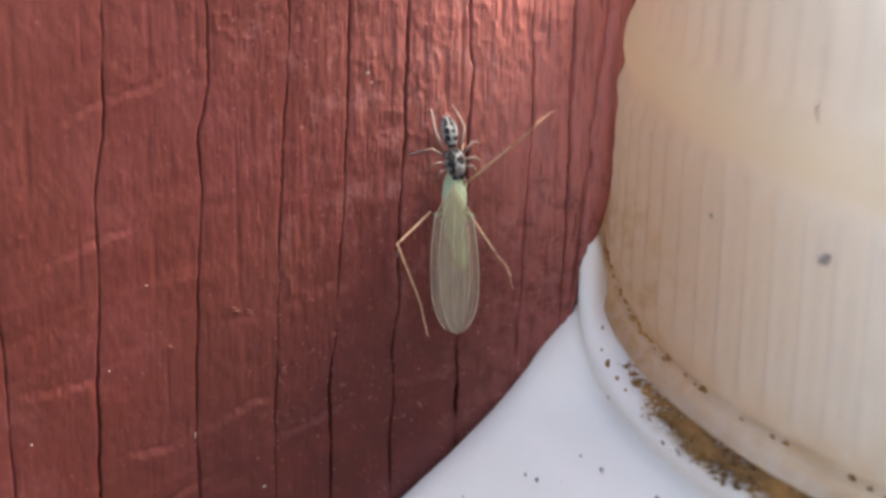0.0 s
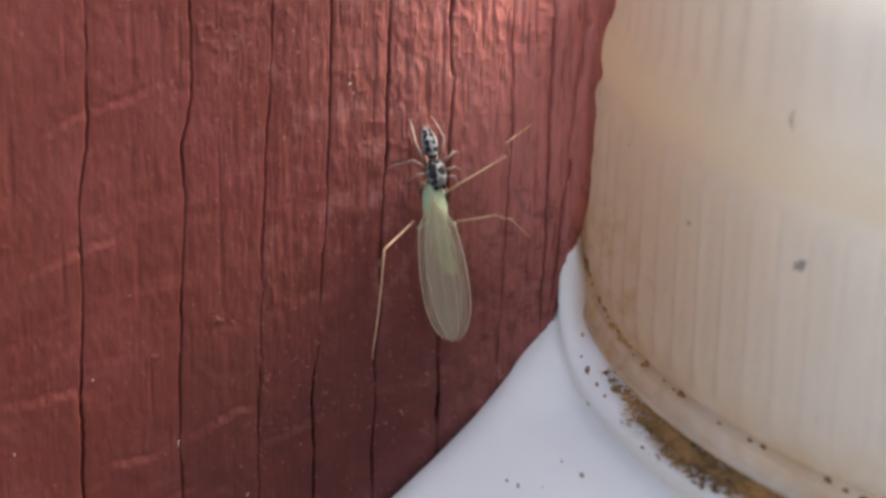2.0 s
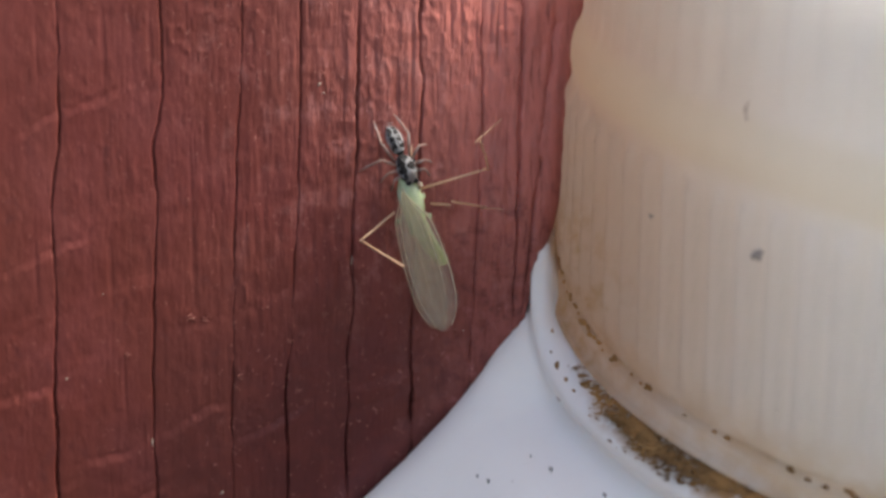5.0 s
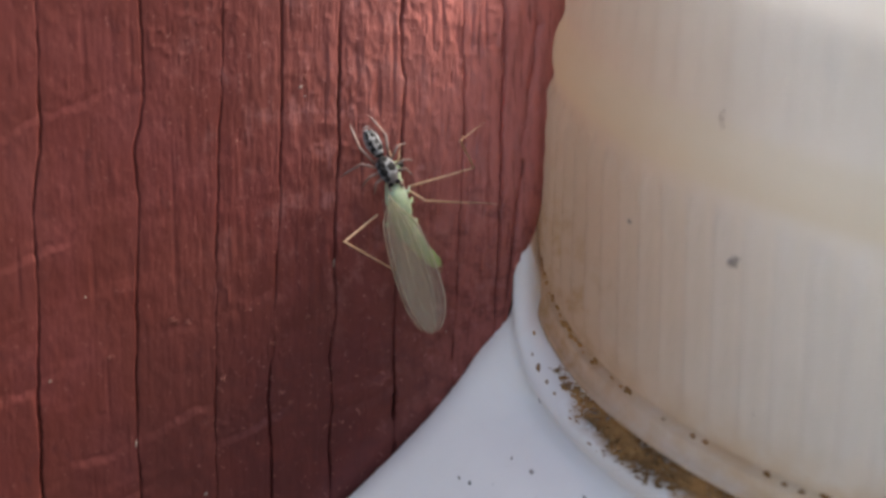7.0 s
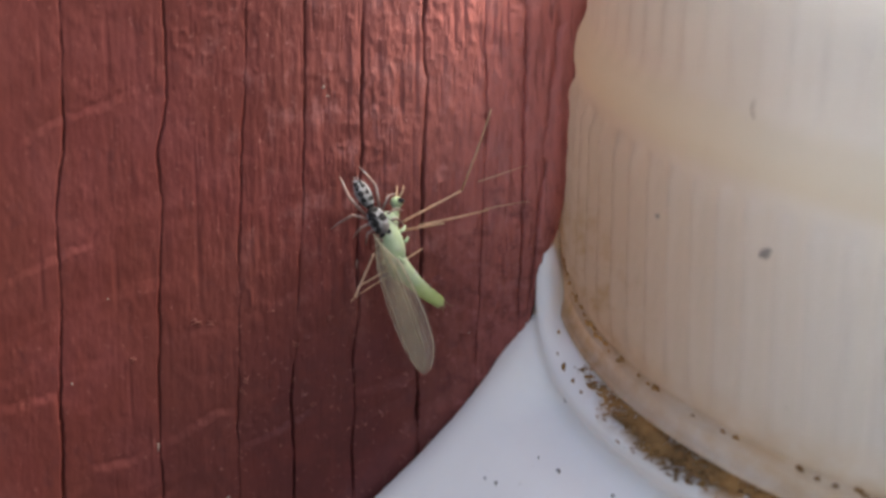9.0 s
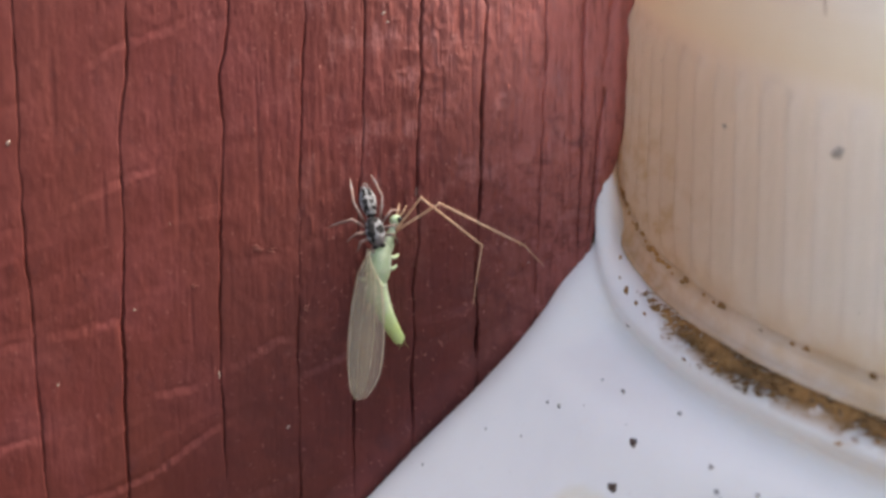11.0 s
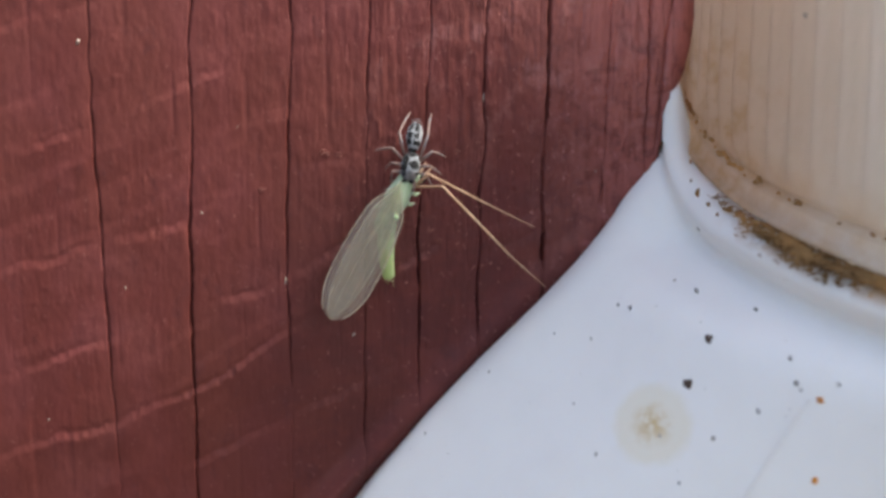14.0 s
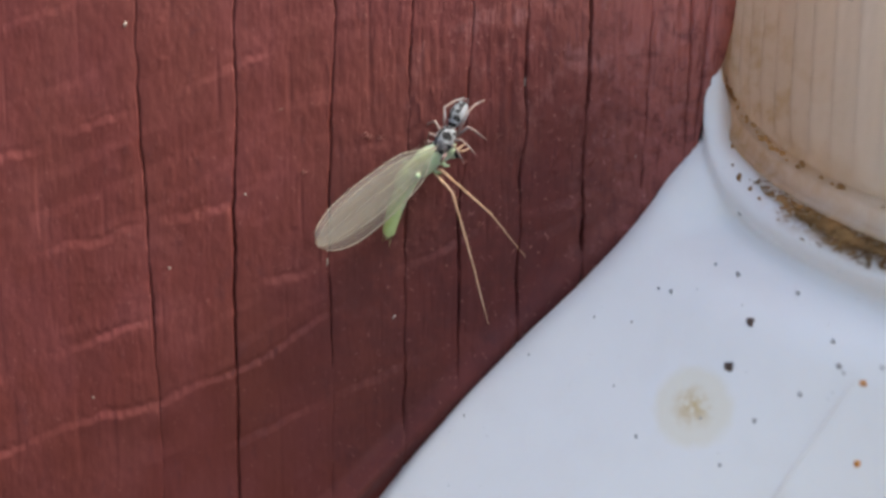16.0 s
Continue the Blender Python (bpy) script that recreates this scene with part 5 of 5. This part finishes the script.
    walk(far_leg[0], [
        (0, at(2.51, -1.81, 0.30, 0.861, -0.233, -0.222, -0.394)), (0.5, at(2.06, -1.88, 0.33, 0.818, -0.263, -0.280, -0.428)),
        (1, at(2.12, -1.77, 0.28, 0.799, -0.279, -0.307, -0.436)), (1.5, at(2.18, -1.65, 0.24, 0.779, -0.294, -0.329, -0.446)),
        (2, at(2.15, -1.75, 0.27, 0.792, -0.283, -0.312, -0.443)), (2.5, at(2.13, -1.84, 0.31, 0.799, -0.279, -0.306, -0.436)),
        (3, at(2.05, -1.76, 0.33, 0.774, -0.288, -0.303, -0.475)), (3.5, at(1.92, -1.69, 0.35, 0.770, -0.297, -0.308, -0.474)),
        (4, at(1.99, -1.46, 0.29, 0.768, -0.299, -0.297, -0.482)), (6.5, at(1.95, -1.41, 0.73, 0.693, -0.395, -0.367, -0.478)),
        (7, at(1.68, -1.52, 0.83, 0.690, -0.406, -0.381, -0.463)), (7.5, at(1.81, -1.49, 0.81, 0.698, -0.403, -0.374, -0.458)),
        (8, at(1.88, -1.70, 1.09, 0.644, -0.455, -0.446, -0.425)), (9.15, at(1.94, -1.75, 0.45, 0.734, -0.595, -0.236, -0.225)),
        (10.3, at(2.00, -1.79, -0.19, 0.743, -0.670, -0.000, -0.000)), (10.5, at(2.00, -1.79, -0.19, 0.743, -0.670, 0.000, 0.000)),
        (11, at(2.00, -1.59, -0.85, 0.858, -0.514, -0.000, -0.000)), (11.5, at(2.00, -1.49, -1.01, 0.883, -0.468, 0.000, 0.000)),
        (12, at(2.00, -1.49, -1.01, 0.883, -0.469, -0.000, -0.000)), (12.5, at(2.00, -1.49, -1.01, 0.884, -0.468, 0.000, -0.000)),
        (13, at(2.00, -1.49, -1.01, 0.883, -0.468, 0.000, 0.000)), (13.5, at(2.00, -1.42, -1.11, 0.899, -0.437, 0.000, 0.000)),
        (14, at(2.00, -1.53, -0.95, 0.876, -0.483, -0.000, -0.000)), (14.5, at(2.00, -1.53, -0.95, 0.876, -0.482, -0.000, -0.000)),
        (15, at(2.00, -1.53, -0.95, 0.876, -0.482, -0.000, -0.000)), (15.5, at(2.00, -1.59, -0.85, 0.859, -0.512, 0.000, 0.000)),
        (16, at(2.00, -1.62, -0.79, 0.850, -0.527, -0.000, 0.000)),
    ])
    walk(far_leg[1], [
        (0, at(4.76, -4.00, 2.45, 0.942, -0.219, 0.210, 0.146)), (0.5, at(3.87, -3.98, 2.92, 0.978, -0.192, 0.081, -0.001)),
        (1, at(3.76, -3.76, 3.07, 0.975, -0.185, 0.100, -0.066)), (1.5, at(3.65, -3.56, 3.18, 0.969, -0.173, 0.118, -0.129)),
        (2, at(3.72, -3.74, 3.10, 0.963, -0.170, 0.174, -0.119)), (2.5, at(3.77, -3.84, 3.09, 0.956, -0.169, 0.213, -0.111)),
        (2.75, at(3.60, -3.86, 3.12, 0.961, 0.008, -0.076, 0.265)), (3, at(3.43, -3.89, 3.15, 0.720, 0.184, -0.345, 0.573)),
        (3.5, at(3.29, -3.77, 3.22, 0.750, 0.133, -0.362, 0.538)), (4, at(3.35, -3.60, 3.12, 0.793, 0.045, -0.380, 0.474)),
        (6.5, at(2.99, -2.82, 4.10, 0.816, -0.113, -0.297, 0.482)), (6.75, at(2.87, -2.80, 4.18, 0.877, -0.286, 0.032, 0.384)),
        (7, at(2.75, -2.77, 4.25, 0.805, -0.416, 0.357, 0.228)), (7.25, at(2.85, -2.77, 4.22, 0.875, -0.279, 0.040, 0.394)),
        (7.5, at(2.95, -2.78, 4.20, 0.812, -0.099, -0.283, 0.500)), (7.75, at(2.87, -2.51, 4.46, 0.882, -0.274, 0.008, 0.383)),
        (8, at(2.80, -2.24, 4.73, 0.834, -0.412, 0.297, 0.214)), (9.15, at(4.30, -2.01, 2.27, 0.506, -0.250, 0.587, 0.581)),
        (10.3, at(5.80, -1.79, -0.19, 0.000, -0.000, 0.670, 0.743)), (10.5, at(5.80, -1.79, -0.19, -0.000, -0.000, -0.670, -0.743)),
        (11, at(5.80, -1.59, -0.85, -0.000, 0.000, -0.514, -0.858)), (11.5, at(5.80, -1.49, -1.01, 0.000, 0.000, -0.468, -0.883)),
        (12, at(5.80, -1.49, -1.01, -0.000, -0.000, -0.469, -0.883)), (12.5, at(5.80, -1.49, -1.01, 0.000, 0.000, 0.468, 0.884)),
        (13, at(5.80, -1.49, -1.01, 0.000, -0.000, 0.468, 0.883)), (13.5, at(5.80, -1.42, -1.11, 0.000, 0.000, -0.437, -0.899)),
        (14, at(5.80, -1.53, -0.95, 0.000, 0.000, -0.483, -0.876)), (14.5, at(5.80, -1.53, -0.95, -0.000, 0.000, -0.482, -0.876)),
        (15, at(5.80, -1.53, -0.95, 0.000, 0.000, -0.482, -0.876)), (15.5, at(5.80, -1.59, -0.85, -0.000, 0.000, 0.512, 0.859)),
        (16, at(5.80, -1.62, -0.79, 0.000, -0.000, -0.527, -0.850)),
    ])
    walk(far_leg[2], [
        (0, at(10.15, -2.86, -0.39, 0.858, -0.163, -0.478, 0.101)), (0.25, at(10.07, -3.52, 0.77, 0.968, -0.179, -0.176, -0.003)),
        (0.5, at(9.99, -4.19, 1.94, 0.968, -0.175, 0.146, -0.107)), (1, at(9.78, -4.79, 2.01, 0.973, -0.181, 0.026, -0.138)),
        (1.5, at(9.47, -5.37, 2.04, 0.954, -0.206, -0.145, -0.161)), (2, at(9.37, -5.52, 1.28, 0.960, -0.204, -0.139, -0.132)),
        (2.5, at(9.25, -5.60, 0.80, 0.964, -0.203, -0.143, -0.100)), (2.75, at(6.67, -2.58, 4.17, 0.886, 0.089, 0.048, -0.453)),
        (3, at(4.08, 0.44, 7.54, 0.585, 0.358, 0.228, -0.692)), (3.5, at(4.28, 0.64, 7.47, 0.550, 0.381, 0.175, -0.723)),
        (4, at(4.98, 0.85, 7.12, 0.481, 0.413, 0.078, -0.769)), (6.5, at(5.21, 2.47, 6.44, 0.498, 0.338, -0.076, -0.795)),
        (6.75, at(5.97, 0.06, 2.97, 0.389, -0.032, -0.278, -0.878)), (7, at(6.72, -2.34, -0.49, 0.203, -0.395, -0.426, -0.788)),
        (7.25, at(5.89, 0.13, 2.97, 0.398, -0.040, -0.270, -0.876)), (7.5, at(5.06, 2.61, 6.43, 0.515, 0.323, -0.061, -0.792)),
        (7.75, at(6.20, 0.53, 3.50, 0.384, -0.014, -0.267, -0.884)), (8, at(7.34, -1.54, 0.57, 0.184, -0.349, -0.424, -0.815)),
        (9.15, at(3.47, -1.66, 0.19, 0.560, -0.615, -0.256, -0.492)), (10.3, at(-0.40, -1.79, -0.19, 0.743, -0.670, -0.000, -0.000)),
        (10.5, at(-0.40, -1.79, -0.19, 0.743, -0.670, 0.000, 0.000)), (11, at(-0.40, -1.59, -0.85, 0.858, -0.514, -0.000, 0.000)),
        (11.5, at(-0.40, -1.49, -1.01, 0.883, -0.468, 0.000, 0.000)), (12, at(-0.40, -1.49, -1.01, 0.883, -0.469, -0.000, -0.000)),
        (12.5, at(-0.40, -1.49, -1.01, 0.884, -0.468, -0.000, -0.000)), (13, at(-0.40, -1.49, -1.01, 0.883, -0.468, 0.000, 0.000)),
        (13.5, at(-0.40, -1.42, -1.11, 0.899, -0.437, -0.000, -0.000)), (14, at(-0.40, -1.53, -0.95, 0.876, -0.483, 0.000, 0.000)),
        (14.5, at(-0.40, -1.53, -0.95, 0.876, -0.482, -0.000, -0.000)), (15, at(-0.40, -1.53, -0.95, 0.876, -0.482, -0.000, -0.000)),
        (15.5, at(-0.40, -1.59, -0.85, 0.859, -0.512, 0.000, 0.000)), (16, at(-0.40, -1.62, -0.79, 0.850, -0.527, -0.000, 0.000)),
    ])


motions()
